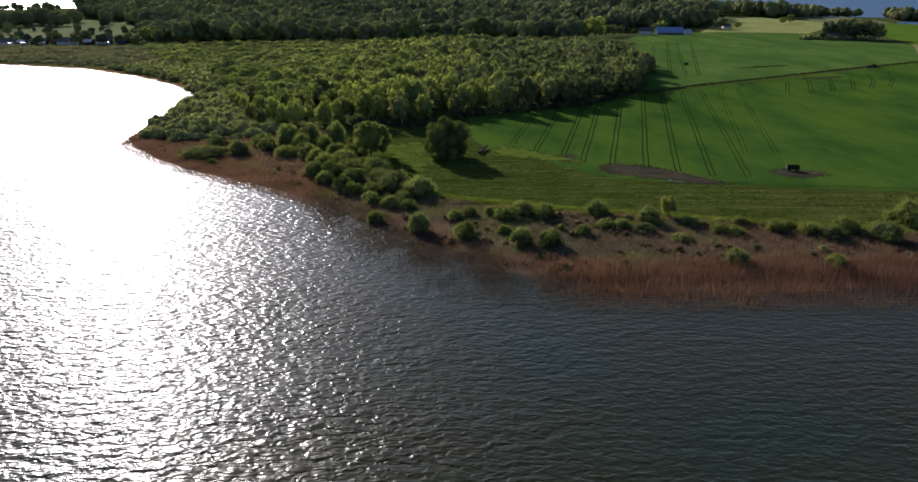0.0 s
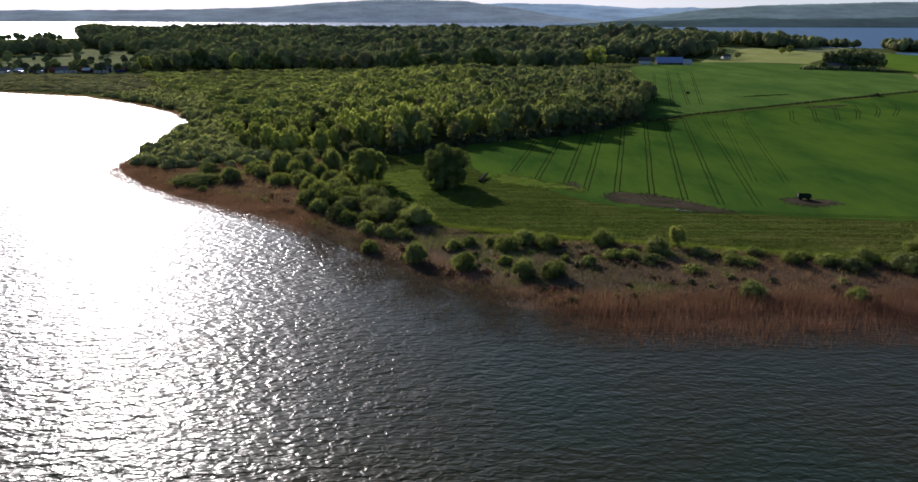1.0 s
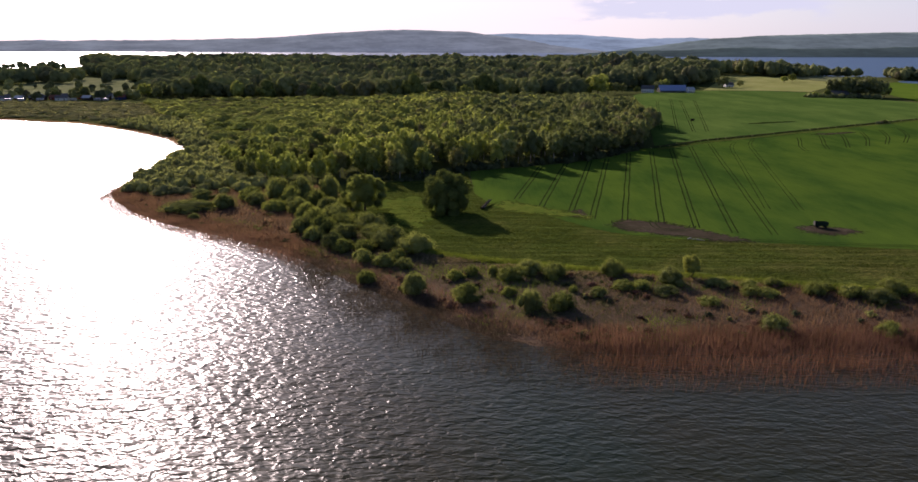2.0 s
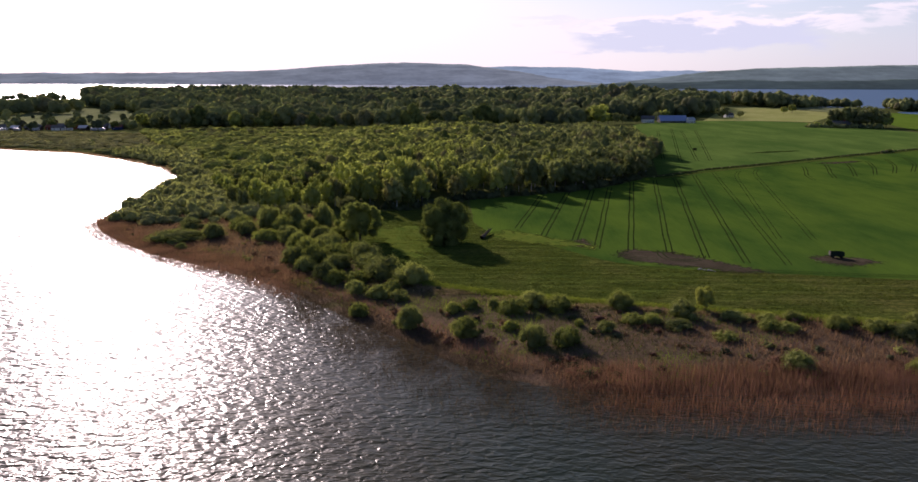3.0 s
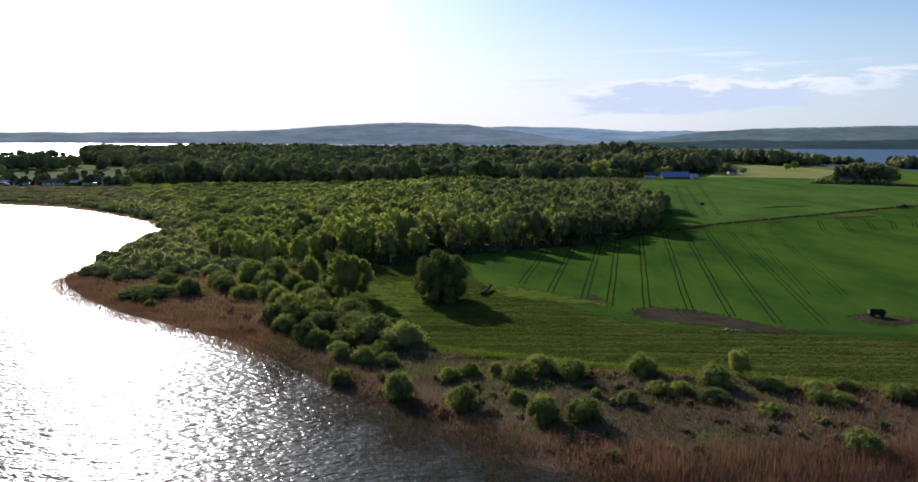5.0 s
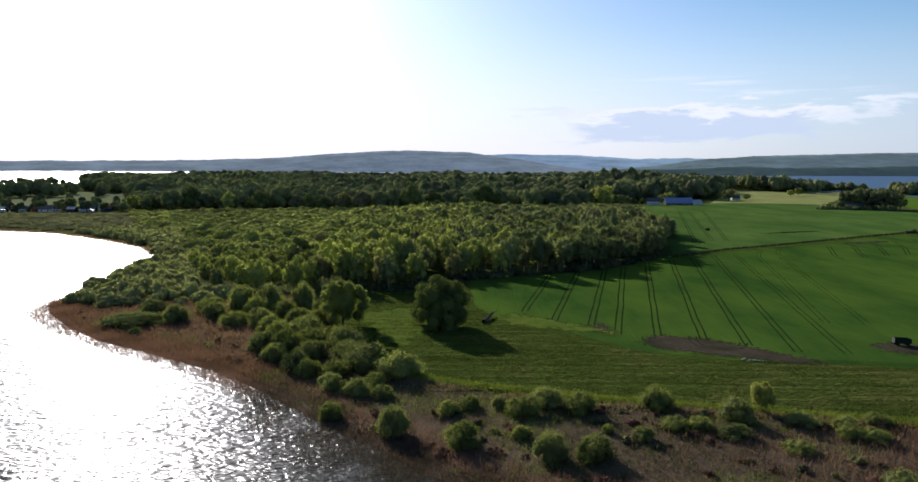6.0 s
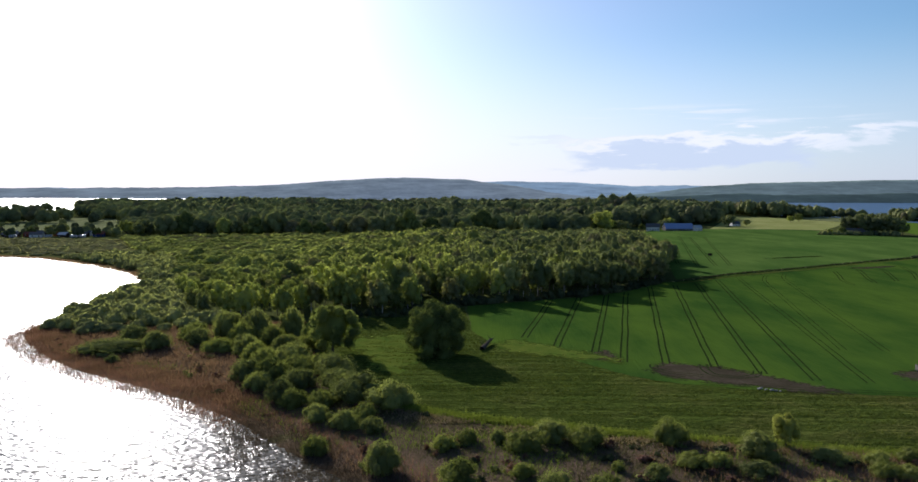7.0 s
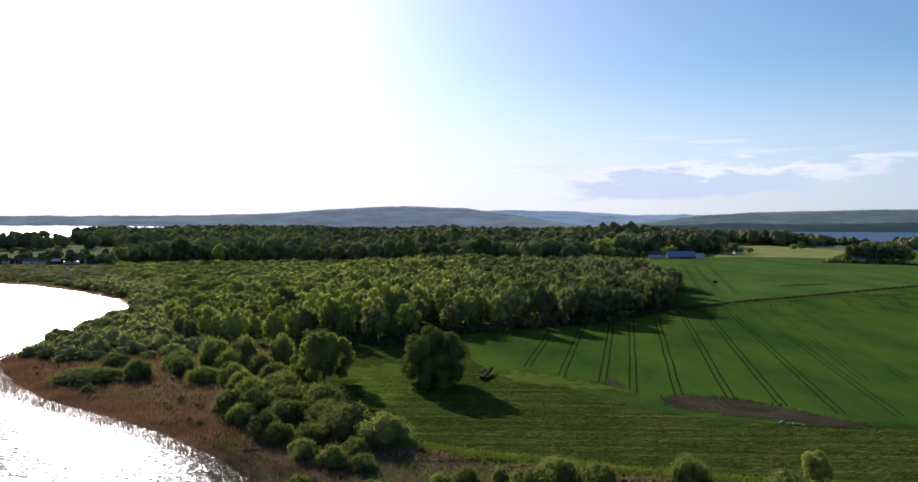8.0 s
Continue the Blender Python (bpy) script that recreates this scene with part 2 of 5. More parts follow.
MEADOW, t, out = material("rough_meadow")
rows = noise_tex(t, position(t, (0.035, 0.62, 1), radians(6.5)), 1.0, 3.0, 0.6, 0.4)
patchy = noise_tex(t, position(t), 0.06, 4.0, 0.6)
fine = noise_tex(t, position(t), 2.2, 5.0, 0.7)
mown = node(t, "ShaderNodeSeparateXYZ")
link(t, position(t), mown.inputs[0])
patchy = math_node(t, "ADD", patchy, math_node(t, "MULTIPLY", smooth(t, mown.outputs[0], 20, 110), 0.14))     # poorer and browner towards the east
lumps = noise_tex(t, position(t, (0.55, 1.3, 1), radians(6.5)), 1.0, 3.0, 0.6)
green = ramp(t, patchy, [(0.3, (0.046, 0.078, 0.016)), (0.55, (0.080, 0.104, 0.024)), (0.78, (0.132, 0.122, 0.040))])
green = mix(t, smooth(t, rows, 0.40, 0.60), mix(t, 1.0, green, (0.46, 0.50, 0.52), "MULTIPLY"), green)
# lit tops and shaded hollows of the lumps put into the colour
green = mix(t, smooth(t, lumps, 0.42, 0.60), mix(t, 1.0, green, (0.50, 0.54, 0.56), "MULTIPLY"), mix(t, 1.0, green, (1.22, 1.2, 1.1), "MULTIPLY"))
bsdf(t, out, mix(t, 0.35, green, ramp(t, fine, [(0.3, (0.02, 0.034, 0.006)), (0.7, (0.13, 0.16, 0.024))])), 0.9, math_node(t, "ADD", math_node(t, "ADD", rows, math_node(t, "MULTIPLY", lumps, 1.2)), math_node(t, "MULTIPLY", fine, 0.5)), 1.0, 1.0)


def crop_material(name, lo, hi):
    m, t, out = material(name)
    broad = noise_tex(t, position(t, (0.03, 0.011, 1), radians(11)), 1.0, 5.0, 0.65)
    drill = noise_tex(t, position(t, (3.0, 0.05, 1), radians(11)), 1.0, 2.0, 0.5)
    fine = noise_tex(t, position(t), 2.5, 4.0, 0.7)
    c = mix(t, smooth(t, broad, 0.3, 0.7), lo, hi)
    c = mix(t, math_node(t, "MULTIPLY", fine, 0.5), c, mix(t, 1.0, c, (0.45, 0.5, 0.4), "MULTIPLY"))
    c = mix(t, math_node(t, "MULTIPLY", smooth(t, drill, 0.45, 0.7), 0.25), c, mix(t, 1.0, c, (0.5, 0.55, 0.5), "MULTIPLY"))
    bsdf(t, out, c, 0.9, math_node(t, "ADD", fine, drill), 0.7, 0.25)
    return m


CROP = crop_material("young_crop", (0.030, 0.070, 0.014), (0.074, 0.126, 0.018))
FAR_CROP = crop_material("far_crop", (0.052, 0.102, 0.022), (0.096, 0.152, 0.034))
PALE_CROP = crop_material("pale_meadow", (0.22, 0.24, 0.075), (0.29, 0.29, 0.11))
DRY_MEADOW = crop_material("grey_meadow", (0.15, 0.165, 0.075), (0.20, 0.21, 0.11))
TAN_STUBBLE = crop_material("tan_stubble", (0.20, 0.165, 0.085), (0.27, 0.22, 0.12))
LIME_CROP = crop_material("bright_meadow", (0.075, 0.13, 0.016), (0.10, 0.16, 0.022))


def thin_out(t, p, scale=0.5):
    """Lets a cover end in patches towards its edge."""
    cover = node(t, "ShaderNodeAttribute", attribute_name="cover")
    k = math_node(t, "ADD", cover.outputs["Fac"], math_node(t, "MULTIPLY", math_node(t, "SUBTRACT", noise_tex(t, position(t), scale, 6.0, 0.7), 0.5), 2.6))
    link(t, smooth(t, k, 0.15, 0.75), p.inputs["Alpha"])


def soil_material(name, lo, hi, scale=0.9, fading=False):
    m, t, out = material(name)
    a = noise_tex(t, position(t), scale, 5.0, 0.7)
    b = noise_tex(t, position(t), scale * 0.12, 3.0, 0.6)
    p = bsdf(t, out, mix(t, smooth(t, b, 0.35, 0.65), lo, ramp(t, a, [(0.3, lo), (0.7, hi)])), 0.95, a, 0.8, 0.15)
    if fading:
        thin_out(t, p, 0.45)
    return m


SOIL = soil_material("bare_soil", (0.038, 0.032, 0.021), (0.082, 0.067, 0.045), fading=True)
# rut strips: dark soil, with shade from the standing crop put into the colour
SHADED_RUT = soil_material("shaded_rut_soil", (0.014, 0.022, 0.007), (0.03, 0.042, 0.013), 2.0)
DITCH = soil_material("ditch_growth", (0.012, 0.02, 0.006), (0.035, 0.05, 0.014), 1.2)
DARK_SOIL = soil_material("dark_soil", (0.014, 0.022, 0.008), (0.035, 0.05, 0.016), 1.2, True)
# grass with the lime tone of sunlight put into its colour
SUNLIT_GRASS, t, out = material("sunlit_grass")
a = noise_tex(t, position(t), 0.25, 5.0, 0.65)
b = noise_tex(t, position(t), 2.4, 4.0, 0.7)
p = bsdf(t, out, mix(t, math_node(t, "MULTIPLY", b, 0.6), ramp(t, a, [(0.35, (0.066, 0.105, 0.016)), (0.65, (0.125, 0.148, 0.025))]), (0.045, 0.075, 0.012)), 0.9, b, 0.9, 0.3)
thin_out(t, p, 0.16)


def plain(name, color, rough=0.7, metal=0.0, wear=0.25, spec=0.0):
    m, t, out = material(name)
    a = noise_tex(t, position(t), 1.7, 5.0, 0.65)
    c = mix(t, math_node(t, "MULTIPLY", a, wear), color, tuple(v * 0.45 for v in color))
    bsdf(t, out, c, rough, a, 0.15, 0.02, metal, spec)
    return m


WHITE_WALL = plain("white_plaster", (0.62, 0.61, 0.58))
RED_WALL = plain("red_boards", (0.25, 0.06, 0.04))
BROWN_WALL = plain("brown_boards", (0.06, 0.043, 0.032))
TIN_ROOF = plain("tin_roof", (0.22, 0.28, 0.46), 0.42, 0.0, spec=0.4)
DARK_ROOF = plain("dark_roof", (0.07, 0.07, 0.075), 0.5, spec=0.4)
PALE_ROOF = plain("pale_roof", (0.36, 0.37, 0.39), 0.35, spec=0.5)
BLUE_WALL = plain("blue_boards", (0.035, 0.045, 0.12))
RED_ROOF = plain("tile_roof", (0.23, 0.09, 0.06), 0.8)
GLASS = plain("dark_pane", (0.02, 0.025, 0.03), 0.1, spec=0.5)
IRON = plain("dark_iron", (0.025, 0.025, 0.025), 0.5, 0.4)
STONE = plain("field_stone", (0.26, 0.25, 0.22), 0.9)
GREY_BOARD = plain("shaded_weathered_boards", (0.10, 0.095, 0.085), 0.9)
RUBBER = plain("tyre_rubber", (0.015, 0.015, 0.015), 0.9)
GREEN_PAINT = plain("green_paint", (0.015, 0.03, 0.02), 0.5)
TAR_BOARD = plain("tarred_boards", (0.012, 0.011, 0.011), 0.9)
DEAD_WOOD = plain("dead_wood", (0.09, 0.075, 0.06), 0.9)


def hill_material(name, color, haze_glow):
    """Distant wooded slopes and clearings; air haze is painted in as a bluish glow."""
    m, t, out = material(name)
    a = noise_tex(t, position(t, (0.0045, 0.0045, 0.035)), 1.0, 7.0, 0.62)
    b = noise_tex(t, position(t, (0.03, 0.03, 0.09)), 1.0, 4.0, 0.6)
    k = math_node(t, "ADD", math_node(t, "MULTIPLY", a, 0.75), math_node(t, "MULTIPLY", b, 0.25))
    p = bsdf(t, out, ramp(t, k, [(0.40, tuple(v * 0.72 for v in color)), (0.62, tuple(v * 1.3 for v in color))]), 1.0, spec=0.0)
    link(t, ramp(t, k, [(0.38, tuple(v * 0.80 for v in haze_glow)), (0.64, tuple(v * 1.22 for v in haze_glow))]), p.inputs["Emission Color"])
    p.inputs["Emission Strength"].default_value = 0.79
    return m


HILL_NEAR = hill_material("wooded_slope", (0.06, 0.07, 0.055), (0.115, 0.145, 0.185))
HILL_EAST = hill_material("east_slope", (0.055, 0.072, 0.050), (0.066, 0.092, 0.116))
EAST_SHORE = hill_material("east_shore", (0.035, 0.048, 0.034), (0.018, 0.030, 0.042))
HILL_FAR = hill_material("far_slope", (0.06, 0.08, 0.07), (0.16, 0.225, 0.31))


# ---- mesh helpers ----
def mesh_from(name, verts, faces, mats, smooth_faces=False, index=None):
    """A mesh from an (n, 3) array and an (m, 3 or 4) array of corners."""
    verts, faces = np.asarray(verts, np.float32), np.asarray(faces, np.int32)
    me = bpy.data.meshes.new(name)
    k = faces.shape[1]
    me.vertices.add(len(verts))
    me.vertices.foreach_set("co", verts.ravel())
    me.loops.add(faces.size)
    me.loops.foreach_set("vertex_index", faces.ravel())
    me.polygons.add(len(faces))
    me.polygons.foreach_set("loop_start", np.arange(0, faces.size, k, dtype=np.int32))
    for m in mats:
        me.materials.append(m)
    if index is not None:
        me.polygons.foreach_set("material_index", np.asarray(index, np.int32))
    me.polygons.foreach_set("use_smooth", np.full(len(faces), smooth_faces))
    me.update(calc_edges=True)
    me.validate()
    return me


def put(ob, parent=None, label=""):
    if parent is not None:
        ob.parent = parent
    if label:
        tagged(ob, label)
    return ob


def part(name, bm, mat, parent, label=""):
    me = bpy.data.meshes.new(name)
    bm.to_mesh(me)
    bm.free()
    me.materials.append(mat)
    return put(new(name, me), parent, label)


def empty(name, m):
    ob = new(name)
    ob.matrix_world = m
    return ob


# ---- the lie of the land ----
# shore line of the wooded tongue of land, anticlockwise from the field's shore
LAND = [(2600, 420), (400, 176), (200, 166), (98, 159), (45, 156), (20, 157), (5, 162), (-6, 171), (-16, 182), (-31, 197),
        (-50, 218), (-66, 233), (-88, 248), (-110, 262), (-130, 280), (-150, 303), (-158, 318), (-163, 350), (-168, 395),
        (-176, 447), (-205, 492), (-250, 535), (-310, 580), (-400, 612), (-560, 640), (-900, 720), (-1500, 900), (-1500, 1450),
        (-1093, 1690), (-930, 1680), (-1000, 1950), (-1180, 2190), (-1440, 2700), (-1560, 2980), (-1500, 3020), (-1250, 2640), (-900, 2330), (0, 2200), (380, 2120), (560, 1800),
        (600, 1520), (650, 1435), (700, 1405), (760, 1420), (800, 1370), (790, 1300), (740, 1272), (690, 1285), (668, 1230), (690, 1165), (900, 1085), (2600, 1000)]


def land_distance(x, y):
    """Distance to the shore, positive on land (arrays)."""
    x, y = np.asarray(x, float), np.asarray(y, float)
    best, inside = np.full(x.shape, 1e9), np.zeros(x.shape, bool)
    for (ax, ay), (bx, by) in zip(LAND, LAND[1:] + LAND[:1]):
        dx, dy = bx - ax, by - ay
        k = np.clip(((x - ax) * dx + (y - ay) * dy) / (dx * dx + dy * dy), 0, 1)
        best = np.minimum(best, np.hypot(x - ax - k * dx, y - ay - k * dy))
        cross = (ay > y) != (by > y)
        inside ^= cross & (x < dx * (y - ay) / (dy if dy else 1e-9) + ax)
    return np.where(inside, best, -best)


def step(v, lo, hi):
    k = np.clip((v - lo) / (hi - lo), 0, 1)
    return k * k * (3 - 2 * k)


def ground_z(x, y):
    x, y = np.asarray(x, float), np.asarray(y, float)
    d = land_distance(x, y)
    z = np.where(d < 0, np.maximum(d * 0.09, -3.0), 2.0 * step(d, -6, 42))
    rise = 9.0 * step(y, 1000, 1600) * step(d, 0, 250)
    return z + np.where(d > 0, rise, 0) + np.where((d > 3) & (d < 60) & (y < 420), 0.12 * step(d, 3, 12) * (1 - step(d, 25, 44)) * np.sin(x * 0.21 + 1.3 * np.sin(y * 0.13)) * np.sin(y * 0.17), 0)


def at_ground(x, y):
    return float(ground_z(np.array([x]), np.array([y]))[0])


def spread(lo, hi, a, b, fine, grow=1.16):
    """Grid lines, fine between a and b, growing outwards."""
    mid = list(np.arange(a, b + fine, fine))
    for sign, edge, stop in ((-1, a, lo), (1, b, hi)):
        v, s, side = edge if sign < 0 else mid[-1], fine, []
        while (v - stop) * sign < 0:
            s *= grow
            v += sign * s
            side.append(v)
        side[-1] = stop
        mid = side[::-1] + mid if sign < 0 else mid + side
    return np.array(mid)


gx, gy = spread(-4600, 4600, -190, 150, 2.5), spread(-1500, 4900, 130, 330, 2.5, 1.1)
gx, gy = np.unique(np.concatenate([gx, np.arange(540, 860, 13.0)])), np.unique(np.concatenate([gy, np.arange(1060, 1480, 14.0)]))
X, Y = np.meshgrid(gx, gy)
Z = ground_z(X.ravel(), Y.ravel())
nx, ny = len(gx), len(gy)
ii = (np.arange(ny - 1)[:, None] * nx + np.arange(nx - 1)[None, :]).ravel()
quads = np.stack([ii, ii + 1, ii + nx + 1, ii + nx], 1)
centre = np.stack([X.ravel(), Y.ravel()], 1)[quads].mean(1)
dist = land_distance(centre[:, 0], centre[:, 1])
zone = ((dist < 46) & (centre[:, 1] < 420)).astype(int)
ground = new("ground", mesh_from("ground", np.stack([X.ravel(), Y.ravel(), Z], 1), quads, [GROUND, SCRUB], True, zone))
tagged(ground, "low brown and green lakeside ground with scrub", "ground", kind="structure")

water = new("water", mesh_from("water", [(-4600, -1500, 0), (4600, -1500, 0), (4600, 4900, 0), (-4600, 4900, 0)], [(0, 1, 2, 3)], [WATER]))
tagged(water, "dark rippled lake water glittering under the sun", "lake", kind="structure")


# ---- far hills ----
def ridge(name, y, crest, mat, foot_y, label):
    """A long wooded ridge: crest is a list of (x, height)."""
    xs = np.linspace(-4500, 4500, 420)
    top = np.interp(xs, [c[0] for c in crest], [c[1] for c in crest])
    top = top + np.array([7.0 * noise.noise((v * 0.004, y, 0)) + 3.0 * noise.noise((v * 0.02, y, 0)) + 1.5 * noise.noise((v * 0.06, y, 3)) for v in xs])
    rows = []
    for k in np.linspace(0, 1, 9):
        yy = foot_y + (y - foot_y) * k
        rows.append(np.stack([xs, np.full_like(xs, yy), -2 + (top + 2) * (k ** 0.8)], 1))
    rows.append(np.stack([xs, np.full_like(xs, y + 60), np.full_like(xs, -2.0)], 1))
    v = np.concatenate(rows)
    n = len(xs)
    i = (np.arange(len(rows) - 1)[:, None] * n + np.arange(n - 1)[None, :]).ravel()
    return tagged(new(name, mesh_from(name, v, np.stack([i, i + 1, i + n + 1, i + n], 1), [mat], True)), label, "hills", kind="structure")


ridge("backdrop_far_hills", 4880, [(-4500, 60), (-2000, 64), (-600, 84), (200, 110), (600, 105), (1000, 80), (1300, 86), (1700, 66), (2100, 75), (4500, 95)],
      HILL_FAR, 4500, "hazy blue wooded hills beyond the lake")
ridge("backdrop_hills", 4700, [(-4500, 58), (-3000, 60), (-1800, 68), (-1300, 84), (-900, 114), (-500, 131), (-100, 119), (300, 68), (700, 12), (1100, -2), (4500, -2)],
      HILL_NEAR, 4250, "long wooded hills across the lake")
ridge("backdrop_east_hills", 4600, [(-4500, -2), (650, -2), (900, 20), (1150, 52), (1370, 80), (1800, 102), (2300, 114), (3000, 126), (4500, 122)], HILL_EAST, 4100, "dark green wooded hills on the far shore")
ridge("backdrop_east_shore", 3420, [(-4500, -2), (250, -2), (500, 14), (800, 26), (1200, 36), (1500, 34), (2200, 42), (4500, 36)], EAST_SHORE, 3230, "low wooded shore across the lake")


# ---- fields, draped over the ground ----
def sheet(name, outline, mat, lift, label, category="field", cell=12.0, ragged=0.8, fade=0.0):
    """A patch of ground cover with an uneven edge, laid over the land."""
    pts = []
    for (ax, ay), (bx, by) in zip(outline, outline[1:] + outline[:1]):
        n = max(1, int(math.hypot(bx - ax, by - ay) / 3.0))
        for k in range(n):
            x, y = ax + (bx - ax) * k / n, ay + (by - ay) * k / n
            pts.append((x + ragged * noise.noise((x * 0.3, y * 0.3, 1)), y + ragged * 1.6 * noise.noise((x * 0.3, y * 0.3, 7))))
    bm = bmesh.new()
    bm.faces.new([bm.verts.new((x, y, 0)) for x, y in pts])
    for axis in (0, 1):
        lo, hi = min(p[axis] for p in pts), max(p[axis] for p in pts)
        v = lo + cell
        while v < hi:
            co, no = [0, 0, 0], [0, 0, 0]
            co[axis], no[axis] = v, 1
            bmesh.ops.bisect_plane(bm, geom=bm.verts[:] + bm.edges[:] + bm.faces[:], plane_co=co, plane_no=no)
            v += cell
    bmesh.ops.triangulate(bm, faces=bm.faces[:])
    zs = ground_z(np.array([v.co.x for v in bm.verts]), np.array([v.co.y for v in bm.verts]))
    for v, z in zip(bm.verts, zs):
        v.co.z = z + lift
    flat = np.array([(v.co.x, v.co.y) for v in bm.verts])
    bmesh.ops.recalc_face_normals(bm, faces=bm.faces[:])
    if sum(f.normal.z for f in bm.faces) < 0:
        bmesh.ops.reverse_faces(bm, faces=bm.faces[:])
    ob = tagged(part(name, bm, mat, None), label, category, kind="structure")
    if fade:        # how far each place is from the edge, for covers that thin out
        far = np.full(len(flat), 1e9)
        for (ax, ay), (bx, by) in zip(pts, pts[1:] + pts[:1]):
            dx, dy = bx - ax, by - ay
            k = np.clip(((flat[:, 0] - ax) * dx + (flat[:, 1] - ay) * dy) / (dx * dx + dy * dy + 1e-9), 0, 1)
            far = np.minimum(far, np.hypot(flat[:, 0] - ax - k * dx, flat[:, 1] - ay - k * dy))
        ob.data.attributes.new("cover", "FLOAT", "POINT").data.foreach_set("value", np.clip(far / fade, 0, 1).astype(np.float32))
    return ob


STRIP_EDGE = [(39, 252), (50, 245), (67, 240), (91, 237), (116, 233), (134, 231), (330, 216)]
FRONT = [(-60, 328), (-46, 334), (-25, 338), (-5, 364), (19, 376), (45, 390), (69, 410), (96, 446)]
DITCH_LINE = [(100, 447), (142, 483), (191, 515), (247, 554), (311, 596), (353, 624), (470, 700)]
sheet("meadow", [(-24, 229), (-15, 222), (-2, 216), (10, 212), (26, 207), (54, 201), (81, 197), (103, 191), (140, 188), (330, 196)]
      + STRIP_EDGE[::-1] + [(21, 277), (6, 284), (-2, 310), (-6, 362)] + FRONT[2::-1] + [(-52, 290), (-36, 262)], MEADOW, 0.10,
      "rough mown grass strip in uneven rows", "meadow")
sheet("field", [(6, 284), (21, 277)] + STRIP_EDGE + [(420, 500), (470, 695)] + DITCH_LINE[-2::-1] + FRONT[:2:-1] + [(-2, 310)], CROP, 0.16,
      "green field of young crop with wheel tracks", "field")
sheet("far_field", [(104, 455)] + [(x, y + 5) for x, y in DITCH_LINE[1:]] + [(450, 800), (432, 850), (400, 955), (357, 980), (282, 980), (215, 965), (176, 890), (150, 700), (124, 560)],
      FAR_CROP, 0.16, "green crop field below the farm", "field", 25)
sheet("pale_field", [(285, 986), (360, 984), (412, 962), (470, 1050), (540, 1165), (495, 1275), (417, 1310), (340, 1120)], PALE_CROP, 0.2, "pale yellow-green sunlit meadow", "field", 30)
sheet("lime_field", [(455, 800), (480, 900), (560, 1150), (655, 1200), (690, 1160), (900, 1075), (900, 700), (500, 690)], LIME_CROP, 0.2, "bright green sunlit meadow near the lake", "field", 30)
sheet("stubble_field", [(398, 688), (470, 698), (560, 760), (520, 806), (452, 800), (440, 770)], TAN_STUBBLE, 0.26, "pale tan stubble strip beside the bright meadow", "field", 25)
sheet("soil_patch", [(43, 258), (45, 264), (51, 269), (58, 267), (66, 265), (72, 258), (79, 251), (90, 238), (84, 235), (75, 236), (66, 241), (58, 244), (51, 247), (45, 251)], SOIL, 0.20, "bare grey-brown soil at the field edge", "soil", 1.6, 1.0, 5.0)
sheet("soil_patch", [(30, 272), (33, 283), (39, 286), (42, 279), (40, 267), (33, 267)], SOIL, 0.20, "small bare patch in the crop", "soil", 1.6, 1.0, 6.0)
sheet("soil_patch", [(104, 259), (112, 263), (126, 259), (130, 250), (115, 244), (105, 249)], SOIL, 0.20, "trodden bare soil round the trailer", "soil", 1.6, 1.0, 6.0)
sheet("soil_patch", [(218, 518), (240, 531), (268, 541), (258, 528), (234, 516)], SOIL, 0.2, "bare patch beside the ditch", "soil", 3.0, 2.0, 4.0)
sheet("soil_patch", [(186, 575), (215, 596), (250, 609), (248, 600), (214, 583)], DARK_SOIL, 0.2, "dark patch with a fading edge in the field", "soil", 3.0, 1.5, 4.0)
sheet("lawn", [(-46, 300), (-30, 309), (-14, 308), (-6, 296), (-4, 282), (-12, 264), (-17, 250), (-24, 243), (-30, 254), (-35, 270), (-46, 284)], SUNLIT_GRASS, 0.15, "grass between two trees with a sunlit tone painted in", "meadow", 2.5, 1.0, 9.0)
sheet("lawn", [(-2, 294), (10, 300), (26, 290), (44, 272), (40, 262), (24, 268), (8, 276)], SUNLIT_GRASS, 0.22, "patchy bright grass at the corner of the field", "meadow", 2.5, 1.0, 9.0)


def ribbon(points, width, lift):
    """Verts and quads of a strip along a line, laid on the ground."""
    p = np.array(points, float)
    d = np.gradient(p, axis=0)
    d /= np.linalg.norm(d, axis=1)[:, None] + 1e-9
    side = np.stack([-d[:, 1], d[:, 0]], 1) * width / 2
    a, b = p + side, p - side
    v = np.concatenate([np.column_stack([q, ground_z(q[:, 0], q[:, 1]) + lift]) for q in (a, b)])
    n = len(p)
    i = np.arange(n - 1)
    return v, np.stack([i + n, i + n + 1, i + 1, i], 1)


def along(ax, ay, bx, by, every=4.0, wander=0.3):
    n = max(2, int(math.hypot(bx - ax, by - ay) / every))
    out = []
    for k in range(n + 1):
        x, y = ax + (bx - ax) * k / n, ay + (by - ay) * k / n
        out.append((x + wander * noise.noise((x * 0.05, y * 0.05, 2)), y))
    return out


